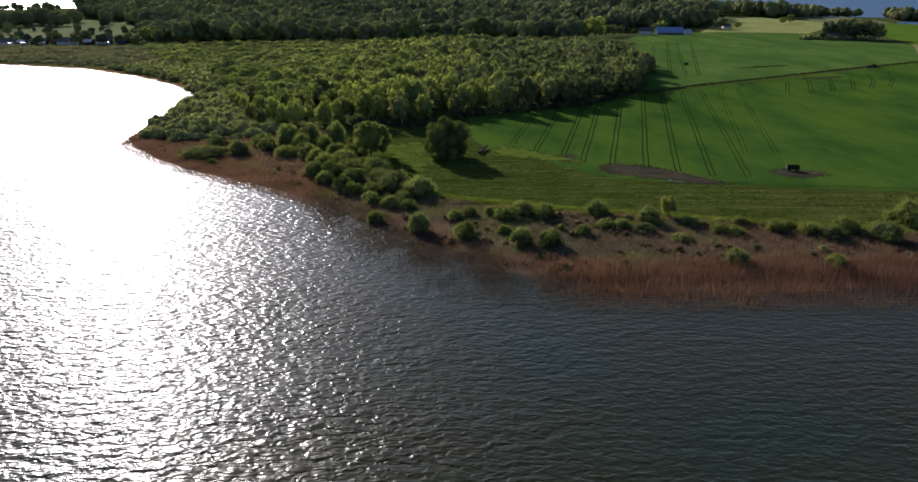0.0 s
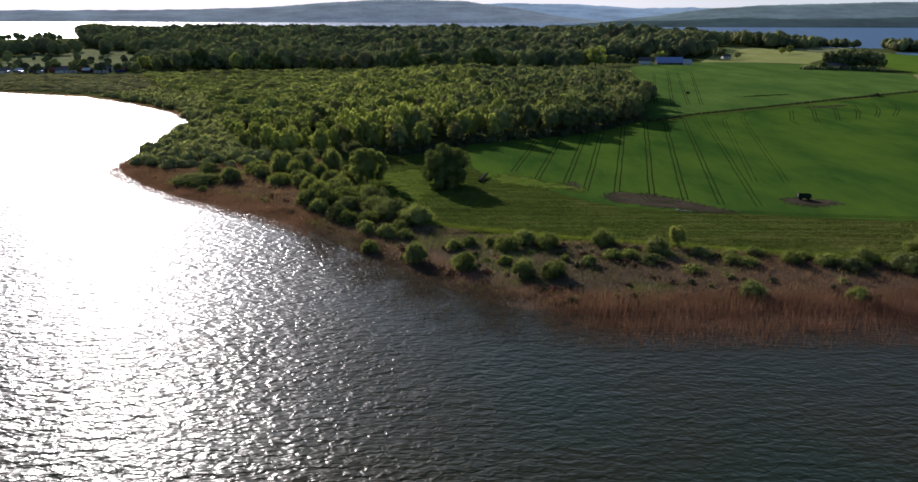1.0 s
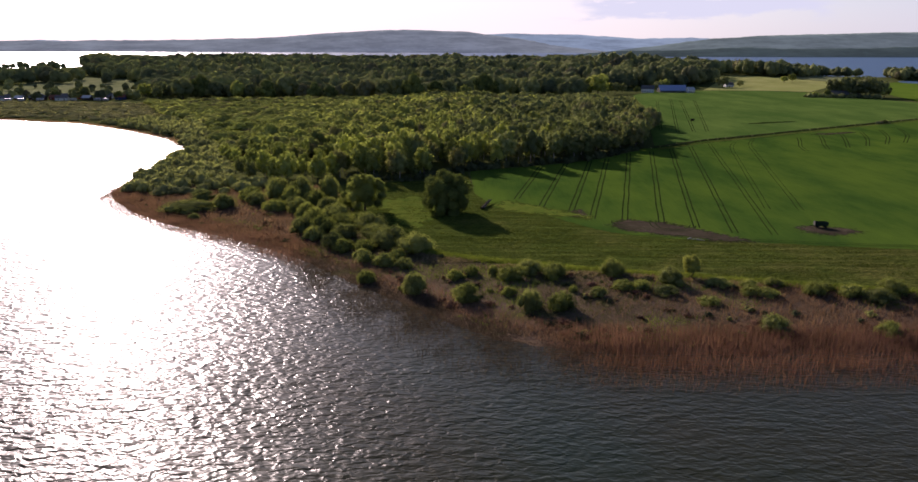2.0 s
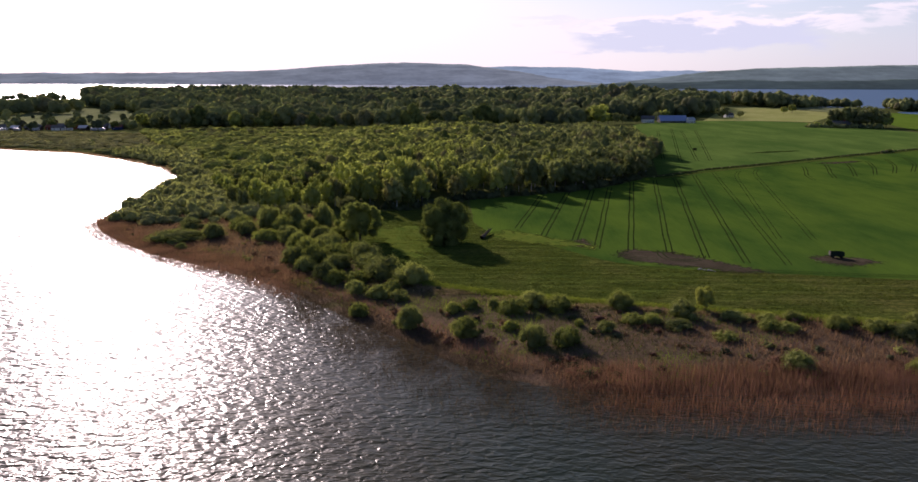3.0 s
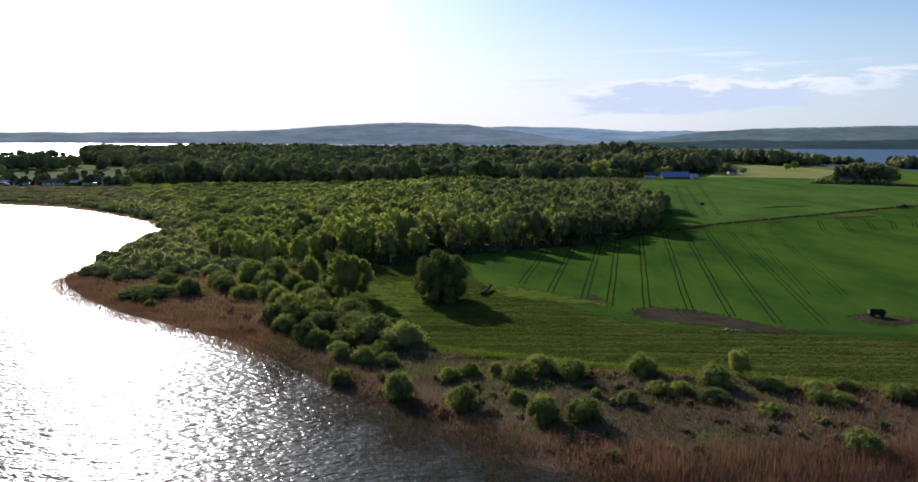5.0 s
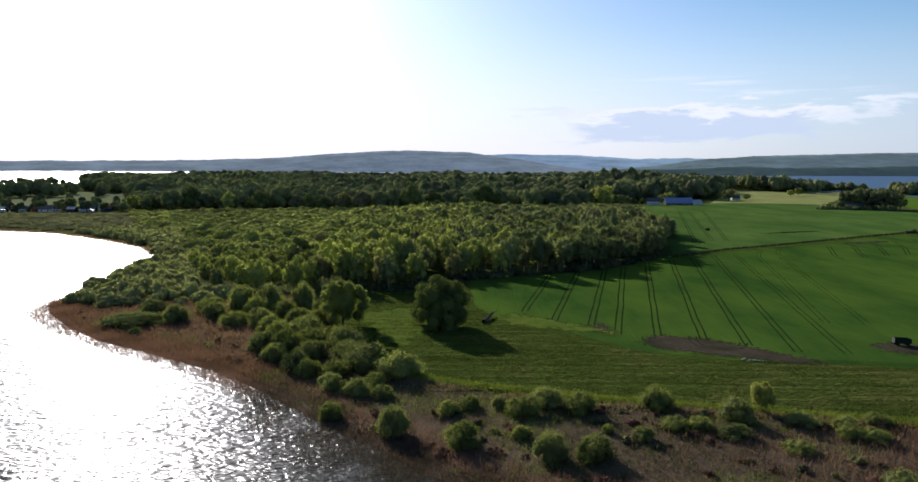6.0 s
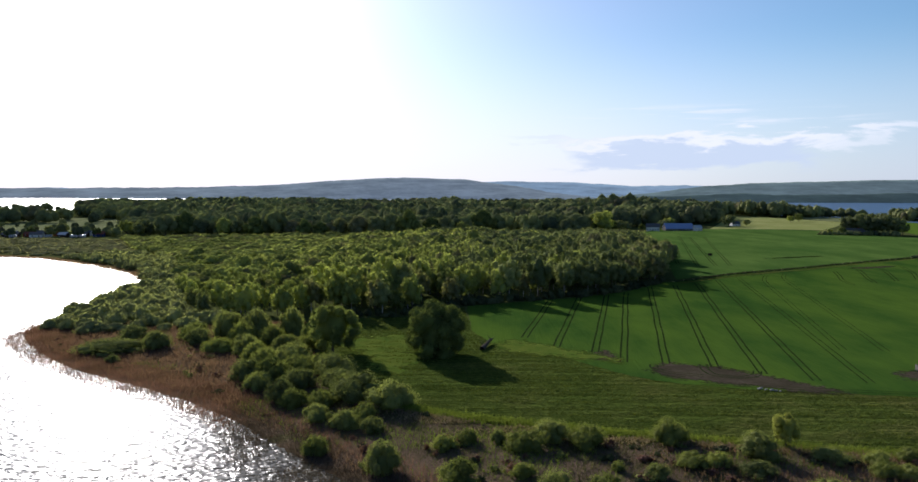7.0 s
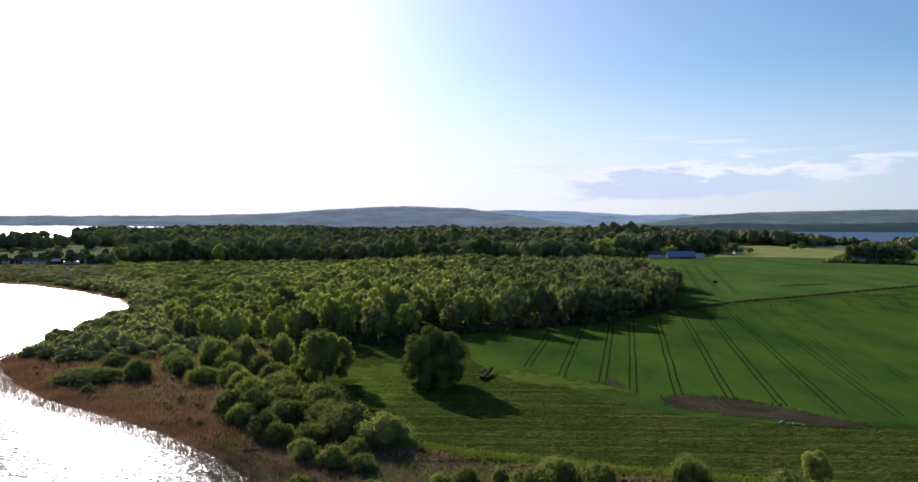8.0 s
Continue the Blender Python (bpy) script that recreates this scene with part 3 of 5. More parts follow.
def tracks(ax, ay, bx, by, label, bend=0.0, wide=0.5):
    ob = empty("wheel_track", Matrix())
    line = along(ax, ay, bx, by)
    if bend:
        n = len(line)
        line = [(x + bend * max(0, (k / n - 0.8) / 0.2) ** 2, y) for k, (x, y) in enumerate(line)]
    for s in (-0.95, 0.95):
        v, f = ribbon([(x + s, y) for x, y in line], wide, 0.19)
        put(new("rut", mesh_from("rut", v, f, [SHADED_RUT])), ob)
    return tagged(ob, label, "wheel track", "tractor tracks in the crop", "structure")


for i in range(11):
    x0 = (10, 21.5, 33.4, 41.8, 53.3, 66, 77.5, 89.5)[i] if i < 8 else 102 + 12.2 * (i - 8)
    near = 300 if i == 0 else 279 if i < 3 else float(np.interp(x0, [p[0] for p in STRIP_EDGE], [p[1] for p in STRIP_EDGE])) + 17 - 5 * (i > 6)
    far_edge, y = FRONT[3:] + DITCH_LINE[1:], 300.0
    while y < np.interp(x0 + 0.2 * (y - 277), [p[0] for p in far_edge], [p[1] for p in far_edge]) - (14 if i > 4 else 3) and y < 640:
        y += 2
    tracks(x0 + 0.2 * (near - 277), near + (40 if i > 8 else 0), x0 + 0.2 * (y - 277), y, "dark pair of tractor ruts through the crop", 6.0 if i > 8 else 0.0, (0.5, 0.46, 0.34, 0.26)[max(0, min(3, i - 6))])


def turning(points, label, wide=0.45):
    """A pair of ruts along a smooth curve through the points."""
    p = np.array(points, float)
    u, k = np.linspace(0, 1, len(p)), np.linspace(0, 1, 12 * len(p))
    for r in range(2):
        line = np.stack([np.interp(k, u, p[:, 0]), np.interp(k, u, p[:, 1])], 1)
        w = 9
        pad = np.concatenate([np.repeat(line[:1], w // 2, 0), line, np.repeat(line[-1:], w // 2, 0)])
        line = np.stack([np.convolve(pad[:, c], np.ones(w) / w, "valid") for c in (0, 1)], 1)
    d = np.gradient(line, axis=0)
    d /= np.linalg.norm(d, axis=1)[:, None] + 1e-9
    ob = empty("wheel_track", Matrix())
    for s in (-0.95, 0.95):
        v, f = ribbon(line + s * np.stack([-d[:, 1], d[:, 0]], 1), wide, 0.215)
        put(new("rut", mesh_from("rut", v, f, [SHADED_RUT])), ob)
    return tagged(ob, label, "wheel track", "tractor tracks in the crop", "structure")


for k in range(6):
    x1, y1 = 205 + 19 * k, 498 + 11.5 * k
    turning([(x1 + 3, y1 + 4), (x1 - 5, y1 - 18), (x1 - 14, y1 - 40), (x1 - 18 - 4 * k, y1 - 60 - 4 * k)], "short curved ruts where the tractor turns", 0.5)
turning([(61, 266), (59.5, 260), (60, 254), (66, 251.5), (71, 254), (73, 259)], "muddy turning ruts at the field edge")
turning([(47.5, 265), (46.5, 261), (49, 256), (58, 253)], "muddy turning ruts at the field edge")
turning([(52, 246), (80, 241), (110, 237), (150, 233)], "faint headland ruts along the field edge", 0.3)
turning([(96, 455), (135, 470), (180, 497), (240, 538)], "faint headland ruts beside the ditch", 0.3)
v, f = ribbon([(x + 2.6 + 0.8 * noise.noise((x * 0.07, 5, 0)), y - 4.2 + 1.2 * noise.noise((x * 0.06, 2, 0))) for a, b in zip(DITCH_LINE, DITCH_LINE[1:]) for x, y in along(*a, *b)], 3.4, 0.19)
tagged(new("verge", mesh_from("verge", v, f, [MEADOW])), "strip of rough grass beside the ditch", "verge", kind="structure")
for a in ((127, 539, 184, 800), (136, 527, 208, 841), (148, 530, 212, 815), (158, 533, 228, 820)):
    tracks(*a, "faint pair of tractor ruts in the far field")

v, f = ribbon([(x + 1.2 * noise.noise((x * 0.05, 3, 0)), y + 2 * noise.noise((x * 0.04, 9, 0))) for a, b in zip(DITCH_LINE, DITCH_LINE[1:]) for x, y in along(*a, *b)], 2.6, 0.24)
tagged(new("ditch", mesh_from("ditch", v, f, [DITCH])), "narrow overgrown ditch between two fields", "ditch", kind="structure")


# ---- plants ----
rng = np.random.default_rng(7)


def sprays(centres, normals, size, tilt=0.28):
    """Leaf sprays: small kite-shaped faces at the centres, facing roughly along the normals."""
    n = len(centres)
    nn = normals + tilt * rng.normal(size=(n, 3))
    nn /= np.linalg.norm(nn, axis=1)[:, None] + 1e-9
    u = np.cross(nn, rng.normal(size=(n, 3)))
    u /= np.linalg.norm(u, axis=1)[:, None] + 1e-9
    w = np.cross(nn, u)
    s = (size * rng.uniform(0.6, 1.4, n))[:, None]
    v = np.stack([centres - u * s, centres + w * s * 0.55 + nn * s * 0.12, centres + u * s, centres - w * s * 0.55 - nn * s * 0.1], 1)
    return v.reshape(-1, 3), np.arange(4 * n).reshape(n, 4)


def lobed(height, radius, base=0.0, lobes=8, leaves=200, size=0.4, around=6, rings=4, tilt=0.32, fill=1.15, low=-0.55, puff=0.2):
    """A crown or bush: rounded lobes round a core, each a close mass of twigs under leaf sprays.
    A base below zero sinks the lower part into the ground."""
    k = (np.arange(lobes) + 0.5) / lobes
    up = np.clip(1 - (1 - low) * k + rng.normal(0, 0.10, lobes), low - 0.1, 1)
    a = 2.4 * lobes * k + rng.uniform(0, 6.28) + rng.normal(0, 0.3, lobes)
    out = np.sqrt(np.clip(1 - up * up, 0, 1))
    way = np.stack([out * np.cos(a), out * np.sin(a), up], 1)
    r = rng.uniform(0.72, 1.25, lobes) * fill / math.sqrt(lobes)
    c = way * ((1 - 0.85 * r) * rng.uniform(0.84, 1.10, lobes))[:, None]
    scale, mid = np.array([radius, radius, (height - base) / 2]), np.array([0, 0, (height + base) / 2])
    # leaves on the outer sides of the lobes
    m = int(leaves * 1.7)
    pick = rng.choice(lobes, m, p=r * r / (r * r).sum())
    d = rng.normal(size=(m, 3)) + 0.7 * way[pick] + np.array([0, 0, 0.15])
    d /= np.linalg.norm(d, axis=1)[:, None]
    p = c[pick] + d * (r[pick] * rng.uniform(1 - puff, 1 + 0.9 * puff, m))[:, None]
    gap = np.linalg.norm(p[:, None] - c[None], axis=2) / r[None]
    gap[np.arange(m), pick] = 9
    keep = np.flatnonzero((gap.min(1) > 0.94 - puff) & (p[:, 2] * scale[2] + mid[2] > 0.02 * height))[:leaves]
    nn = d[keep] / scale
    nn /= np.linalg.norm(nn, axis=1)[:, None]
    lv, lf = sprays(p[keep] * scale + mid, nn, np.full(len(keep), size), tilt)
    # the lobes and the core themselves
    e, g = np.linspace(-math.pi / 2, math.pi / 2, rings + 1), np.arange(around) * 2 * math.pi / around
    unit = np.stack([np.cos(e)[:, None] * np.cos(g), np.cos(e)[:, None] * np.sin(g), np.repeat(np.sin(e)[:, None], around, 1)], 2).reshape(-1, 3)
    cc, rr = np.vstack([c, [[0, 0, 0]]]), np.append(r * (1 - 1.1 * puff), 0.6)
    wob = 1 + 0.07 * rng.normal(size=(len(rr), len(unit), 1)) * np.sqrt(1 - unit[None, :, 2:3] ** 2 + 1e-9)
    bv = (cc[:, None] + unit[None] * rr[:, None, None] * wob) * scale + mid
    i = (np.arange(rings)[:, None] * around + np.arange(around)[None]).ravel()
    j = (np.arange(rings)[:, None] * around + (np.arange(around)[None] + 1) % around).ravel()
    q = np.stack([i, j, j + around, i + around], 1)
    bf = (q[None] + (np.arange(len(rr)) * len(unit))[:, None, None]).reshape(-1, 4)
    bv = bv.reshape(-1, 3)
    bv[:, 2] = np.maximum(bv[:, 2], -0.15)
    return np.concatenate([lv, bv]), np.concatenate([lf, bf + len(lv)])


def crown_mesh(name, mat, *shape, **more):
    return mesh_from(name, *lobed(*shape, **more), [mat], True)


def tube(points, radii, sides=6):
    v, f = [], []
    for (x, y, z), r in zip(points, radii):
        for s in range(sides):
            a = 2 * math.pi * s / sides
            v.append((x + r * math.cos(a), y + r * math.sin(a), z))
    for k in range(len(points) - 1):
        for s in range(sides):
            f.append((k * sides + s, k * sides + (s + 1) % sides, (k + 1) * sides + (s + 1) % sides, (k + 1) * sides + s))
    return v, f


def trunk_mesh(name, height, girth, limbs, reach, start=0.3, mat=None):
    v, f = tube([(0, 0, -0.4), (0.03 * height * 0.3, 0, height * 0.25), (-0.02 * height, 0.01 * height, height * 0.55), (0, 0, height * 0.88)],
                [girth * 1.25, girth, girth * 0.6, girth * 0.12], 7)
    for k in range(limbs):
        a = 2.4 * k + rng.uniform(-0.4, 0.4)
        z = height * (start + (0.82 - start) * k / max(1, limbs))
        l = reach * rng.uniform(0.6, 0.9)
        lv, lf = tube([(0, 0, z), (0.5 * l * math.cos(a), 0.5 * l * math.sin(a), z + 0.3 * l), (l * math.cos(a), l * math.sin(a), z + 0.75 * l)],
                      [girth * 0.42, girth * 0.25, girth * 0.07], 5)
        f += [tuple(i + len(v) for i in q) for q in lf]
        v += lv
    return mesh_from(name, v, f, [mat or BARK], True)


def plant(name, crown, trunk, label, category, group=""):
    ob = empty(name, Matrix())
    if trunk is not None:
        put(new("trunk", trunk), ob)
    put(new("crown", crown), ob)
    return tagged(ob, label, category, group)


def stand(x, y, turn=0.0, s=1.0, tall=1.0, sink=0.1):
    return Matrix.Translation((x, y, at_ground(x, y) - sink)) @ Matrix.Rotation(turn, 4, "Z") @ Matrix.Diagonal((s, s, s * tall, 1))


def place(ob, m):
    """A copy of a plant with its size taken from the pose."""
    c = copy_thing(ob, Matrix())
    c.matrix_basis = m
    return c


def inside(poly, x, y):
    odd = False
    for (ax, ay), (bx, by) in zip(poly, poly[1:] + poly[:1]):
        if (ay > y) != (by > y) and x < (bx - ax) * (y - ay) / (by - ay) + ax:
            odd = not odd
    return odd


def scatter(poly, gap, jitter=0.42):
    """Jittered points inside an outline."""
    xs, ys = [p[0] for p in poly], [p[1] for p in poly]
    out, row = [], 0
    y = min(ys)
    while y < max(ys):
        x = min(xs) + (gap / 2 if row % 2 else 0)
        while x < max(xs):
            px, py = x + gap * rng.uniform(-jitter, jitter), y + gap * rng.uniform(-jitter, jitter)
            if inside(poly, px, py):
                out.append((px, py))
            x += gap
        y += gap * 0.87
        row += 1
    return out


def stock(count, height, radius, *shape, **more):
    """A few shapes of one kind of plant, one metre high and wide, to grow masses from."""
    made = []
    for k in range(count):
        v, f = lobed(height, radius, *shape, **more)
        made.append((v / np.array([radius, radius, height]), f))
    return made


def massed(name, plants, mat, label, category, group=""):
    """Many plants as one mesh: plants are (shapes, x, y, radius, height)."""
    vs, fs, tones, n = [], [], [], 0
    zs = ground_z(np.array([p[1] for p in plants]), np.array([p[2] for p in plants]))
    for (shapes, x, y, r, h), z in zip(plants, zs):
        v, f = shapes[int(rng.integers(len(shapes)))]
        a = rng.uniform(0, 6.28)
        k = r * rng.uniform(0.88, 1.12)
        turn = np.array([[k * math.cos(a), k * math.sin(a), 0], [-r * math.sin(a), r * math.cos(a), 0], [0, 0, h]])
        vs.append(v @ turn + np.array([x, y, z - 0.1]))
        fs.append(f + n)
        tones.append(np.full(len(v), rng.uniform(0, 1)))
        n += len(v)
    me = mesh_from(name, np.concatenate(vs), np.concatenate(fs), [mat], True)
    me.attributes.new("tone", "FLOAT", "POINT").data.foreach_set("value", np.concatenate(tones).astype(np.float32))
    return tagged(new(name, me), label, category, group, "stuff")


# the lone round tree and its smaller open neighbour
lone = plant("tree", crown_mesh("crown", OAK_LEAF, 15.0, 9.0, -3.2, 34, 12000, 0.27, 8, 5, fill=1.45, low=-0.75, tilt=0.5), trunk_mesh("trunk", 13.0, 0.5, 9, 5.5, 0.2),
             "dense dark green round tree standing alone in grass", "tree")
lone.matrix_world = stand(-12.5, 276)
neighbour = plant("tree", crown_mesh("crown", GROVE_LEAF, 14.6, 8.0, 0.6, 26, 6000, 0.26, 6, 4, fill=1.25, low=-0.8, tilt=0.55), trunk_mesh("trunk", 13, 0.35, 10, 5.0, 0.22),
                  "light green spreading tree with a visible stem", "tree")
neighbour.matrix_world = stand(-42, 276, 0.4)

# the grove
GROVE = [(-112, 342), (-90, 322), (-62, 336), (-25, 340), (-5, 367), (19, 379), (45, 393), (69, 413), (96, 448), (108, 500), (128, 560), (136, 640),
         (95, 760), (-60, 790), (-250, 780), (-330, 740), (-262, 620), (-195, 530), (-150, 430)]
front_x, front_y = [p[0] for p in FRONT], [p[1] for p in FRONT]
spots = sorted([p for p in scatter(GROVE, 8.4) if noise.noise((p[0] * 0.035, p[1] * 0.035, 4)) > -0.45], key=lambda p: p[1] - float(np.interp(p[0], front_x, front_y)))
variants = []
for k in range(6):
    h = 11.5 + 0.7 * k
    variants.append((h, plant("tree", crown_mesh("crown", GROVE_LEAF if k < 3 else DARK_GROVE_LEAF, h, 3.5 + 0.2 * k, 0.14 * h, 12, 440, 0.30, 5, 3, fill=1.3, low=-0.8, tilt=0.55, puff=0.20),
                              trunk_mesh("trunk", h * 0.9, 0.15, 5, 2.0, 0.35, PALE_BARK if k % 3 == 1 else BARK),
                              "slender yellow-green young tree of the lakeside grove" if k < 3 else "slender dark green tree of the lakeside grove", "tree", "grove trees")))


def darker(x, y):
    """The darker leaf takes over from the lighter one towards the field and in the depth of the grove."""
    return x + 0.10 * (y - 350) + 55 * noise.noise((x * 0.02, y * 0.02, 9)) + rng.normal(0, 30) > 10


def grove_height(x, y):
    back = (y - float(np.interp(x, front_x, front_y))) / 380
    low = float(np.interp(x, [-200, -150, -110, -60], [0.5, 0.55, 0.68, 1.0]))
    return (12.8 - 2.4 * max(0.0, min(1.0, back))) * low * (rng.uniform(0.78, 1.12) + 0.42 * noise.noise((x * 0.035, y * 0.035, 6))) * (1 + 0.12 * float(step(x, 20, 95)))


for i, (x, y) in enumerate(spots[:235]):
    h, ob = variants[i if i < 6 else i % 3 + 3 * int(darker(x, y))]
    s = grove_height(x, y) / h
    m = stand(x, y, rng.uniform(0, 6.28), s * rng.uniform(0.95, 1.35) * (1 + 0.2 * float(step(x, 10, 80))), 1.0 / (rng.uniform(0.95, 1.2) * (1 + 0.2 * float(step(x, 10, 80)))))
    if i < 6:
        ob.matrix_world = m
    else:
        place(ob, m)
round_near = stock(10, 11.0, 4.0, 1.0, 5, 128, 0.42, 5, 3, fill=1.45, low=-0.6, tilt=0.42, puff=0.14)
big_young = stock(6, 13.0, 6.5, -0.5, 8, 230, 0.46, 6, 4, fill=1.45, low=-0.5, tilt=0.4, puff=0.15)
slim_near = stock(5, 12.0, 2.6, 1.2, 6, 100, 0.42, 5, 3, fill=1.2, low=-0.8, tilt=0.6)
round_far = stock(8, 10.0, 4.2, 1.0, 3, 56, 0.60, 5, 3, fill=1.35, low=-0.3, tilt=0.38, puff=0.12)
crowd = {False: [], True: []}
for i, (x, y) in enumerate(spots[235:]):
    h = grove_height(x, y)
    if i % 13 == 0 and i < 1400:     # older trees stand out of the young ones
        crowd[darker(x, y)].append((big_young, x, y, rng.uniform(5.8, 8.0), h * rng.uniform(1.1, 1.3)))
    elif i < 700:
        slim = rng.uniform() < 0.22
        crowd[darker(x, y)].append((slim_near if slim else round_near, x, y, rng.uniform(2.0, 3.0) if slim else rng.uniform(4.2, 6.8), h * (1.12 if slim else 1.0)))
    else:
        crowd[darker(x, y)].append((round_far, x, y, rng.uniform(5.0, 7.8), h))
massed("grove", crowd[False], GROVE_LEAF, "dense yellow-green grove of young lakeside trees", "grove")
massed("grove", crowd[True], DARK_GROVE_LEAF, "dense darker trees in the lakeside grove", "grove")

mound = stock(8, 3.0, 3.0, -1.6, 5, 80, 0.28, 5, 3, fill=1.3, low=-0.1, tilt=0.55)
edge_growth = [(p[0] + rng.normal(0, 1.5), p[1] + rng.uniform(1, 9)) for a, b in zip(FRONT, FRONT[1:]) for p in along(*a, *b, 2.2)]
# this growth is darkened in colour to stand for shade under the trees
massed("undergrowth", [(mound, x, y, rng.uniform(1.6, 3.0), rng.uniform(1.6, 4.2)) for x, y in edge_growth], DARK_SHADE_LEAF, "undergrowth along the edge of the grove, coloured dark for the shade there", "shrubs")

# taller dark woods behind
WOODS = [(-385, 830), (-250, 830), (-140, 815), (-70, 800), (30, 850), (110, 850), (150, 905), (190, 1012), (270, 1032), (335, 1130), (405, 1312), (500, 1292), (560, 1400), (588, 1500), (540, 1720), (380, 2080), (0, 2160),
         (-850, 2220), (-1100, 2160), (-930, 1900), (-850, 1640), (-720, 1350), (-600, 1200), (-480, 1080)]


def wood_height(x, y):
    """Stands of different age, with sunken younger plots between them."""
    plot = noise.noise((x * 0.006, y * 0.009, 2)) + 0.5 * noise.noise((x * 0.02, y * 0.03, 5))
    return 19.0 + 15 * plot + rng.uniform(-3, 3) + 4 * float(step(x, 60, 220))


big_crown = stock(10, 20.0, 10.0, -1.5, 7, 165, 0.66, 6, 4, fill=1.5, low=-0.75, tilt=0.28, puff=0.08)
mid_crown = stock(8, 20.0, 10.0, -2.0, 5, 62, 0.95, 6, 3, fill=1.5, low=-0.6, tilt=0.25, puff=0.08)
far_crown = stock(6, 20.0, 12.0, -9.0, 4, 22, 1.5, 7, 3, fill=1.5, low=-0.1, tilt=0.25, puff=0.06)
near_woods = [p for p in scatter(WOODS, 21.0) if not (120 < p[0] < 265 and p[1] < 1026) and not (p[0] < -345 and p[1] < 860) and (p[1] < 1000 or (p[0] > 200 and p[1] < 1250))]
mid_woods = [p for p in scatter(WOODS, 24.0) if 1000 <= p[1] < 1450 and not (p[0] > 200 and p[1] < 1250)]
far_woods = [p for p in scatter(WOODS, 32.0) if p[1] >= 1450]
massed("woods", [(big_crown, x, y, rng.uniform(8, 16), wood_height(x, y)) for x, y in near_woods], WOOD_LEAF, "dark tall broadleaf woods behind the grove", "woods")
massed("woods", [(mid_crown, x, y, rng.uniform(9, 17), wood_height(x, y)) for x, y in mid_woods], WOOD_LEAF, "broadleaf woods with uneven rounded crowns", "woods")
massed("woods", [(far_crown, x, y, rng.uniform(14, 21), 0.80 * wood_height(x, y)) for x, y in far_woods], WOOD_LEAF, "distant broadleaf woods reaching to the far lake", "woods")

SPIT = [(-930, 1900), (-1010, 1980), (-1170, 2190), (-1430, 2700), (-1545, 2970), (-1500, 2990), (-1260, 2600), (-950, 2280)]
WOODS_END = [(500, 1300), (545, 1300), (590, 1365), (640, 1425), (600, 1490), (560, 1400)]
massed("woods", [(far_crown, x, y, rng.uniform(11, 17), rng.uniform(9, 16)) for x, y in scatter(SPIT, 19)] + [(mid_crown, x, y, rng.uniform(8, 12), rng.uniform(15, 22)) for x, y in scatter(WOODS_END, 15)],
       WOOD_LEAF, "low wooded spit and wood's end by the far lake", "woods")

# tall trees in front of the woods
tall = []
for k, mat in enumerate((WOOD_LEAF, OAK_LEAF, WOOD_LEAF, GROVE_LEAF)):
    tall.append(plant("tree", crown_mesh("crown", mat, 25.0, 11.0, -1.0, 12, 1000, 0.52, 7, 4, fill=1.5, low=-0.75, tilt=0.32, puff=0.10), trunk_mesh("trunk", 20, 0.5, 6, 6, 0.3),
                      "tall broad tree at the edge of the woods" if k < 3 else "tall lighter green tree at the edge of the woods", "tree", "wood edge trees"))
edge_spots = [q for a, b in zip(WOODS[:9], WOODS[1:9]) for q in along(*a, *b, 17.0)[:-1] if -335 < q[0] < 105]
for i, (x, y) in enumerate(edge_spots):
    k = i if i < 4 else 3 if i % 7 == 3 else int(rng.integers(0, 3))
    m = stand(x + rng.normal(0, 4), y - 6 + rng.normal(0, 8), rng.uniform(0, 6.28), rng.uniform(0.6, 1.15), rng.uniform(0.82, 1.1))
    if i < 4:
        tall[k].matrix_world = m
    else:
        place(tall[k], m)

# low willow scrub along the cove and on the point
POINT = [(-151, 317), (-126, 309), (-100, 306), (-92, 322), (-112, 342), (-150, 430), (-195, 530), (-262, 620), (-330, 740), (-520, 760), (-520, 660), (-400, 622), (-310, 590),
         (-248, 541), (-200, 498), (-175, 448), (-163, 395), (-157, 345)]
hummock = stock(8, 3.4, 5.0, -2.0, 6, 130, 0.32, 5, 3, fill=1.35, low=-0.05, tilt=0.4, puff=0.13)
far_hummock = stock(6, 3.4, 5.0, -2.0, 4, 34, 0.55, 5, 2, fill=1.35, low=0.0, tilt=0.35, puff=0.12)
massed("scrub", [(hummock if y < 480 else far_hummock, x, y, rng.uniform(3.2, 6.0), rng.uniform(2.4, 4.6) * (1.35 if 318 < y < 560 else 1.0 if y < 600 else 0.62)) for x, y in scatter(POINT, 6.6) if y < 585 or x > -262 + 0.2 * (y - 620)],
       SCRUB_LEAF, "grey-green willow scrub along the cove", "shrubs")

COVE_REEDS = [(-262, 575), (-300, 592), (-400, 622), (-540, 655), (-600, 770), (-470, 764), (-330, 748), (-262, 640)]
massed("reed_bed", [(far_hummock, x, y, rng.uniform(4.0, 7.5), rng.uniform(0.9, 1.9)) for x, y in scatter(COVE_REEDS, 9.2)],
       GREEN_REED, "pale green reed bed with low willows round the cove", "reeds")

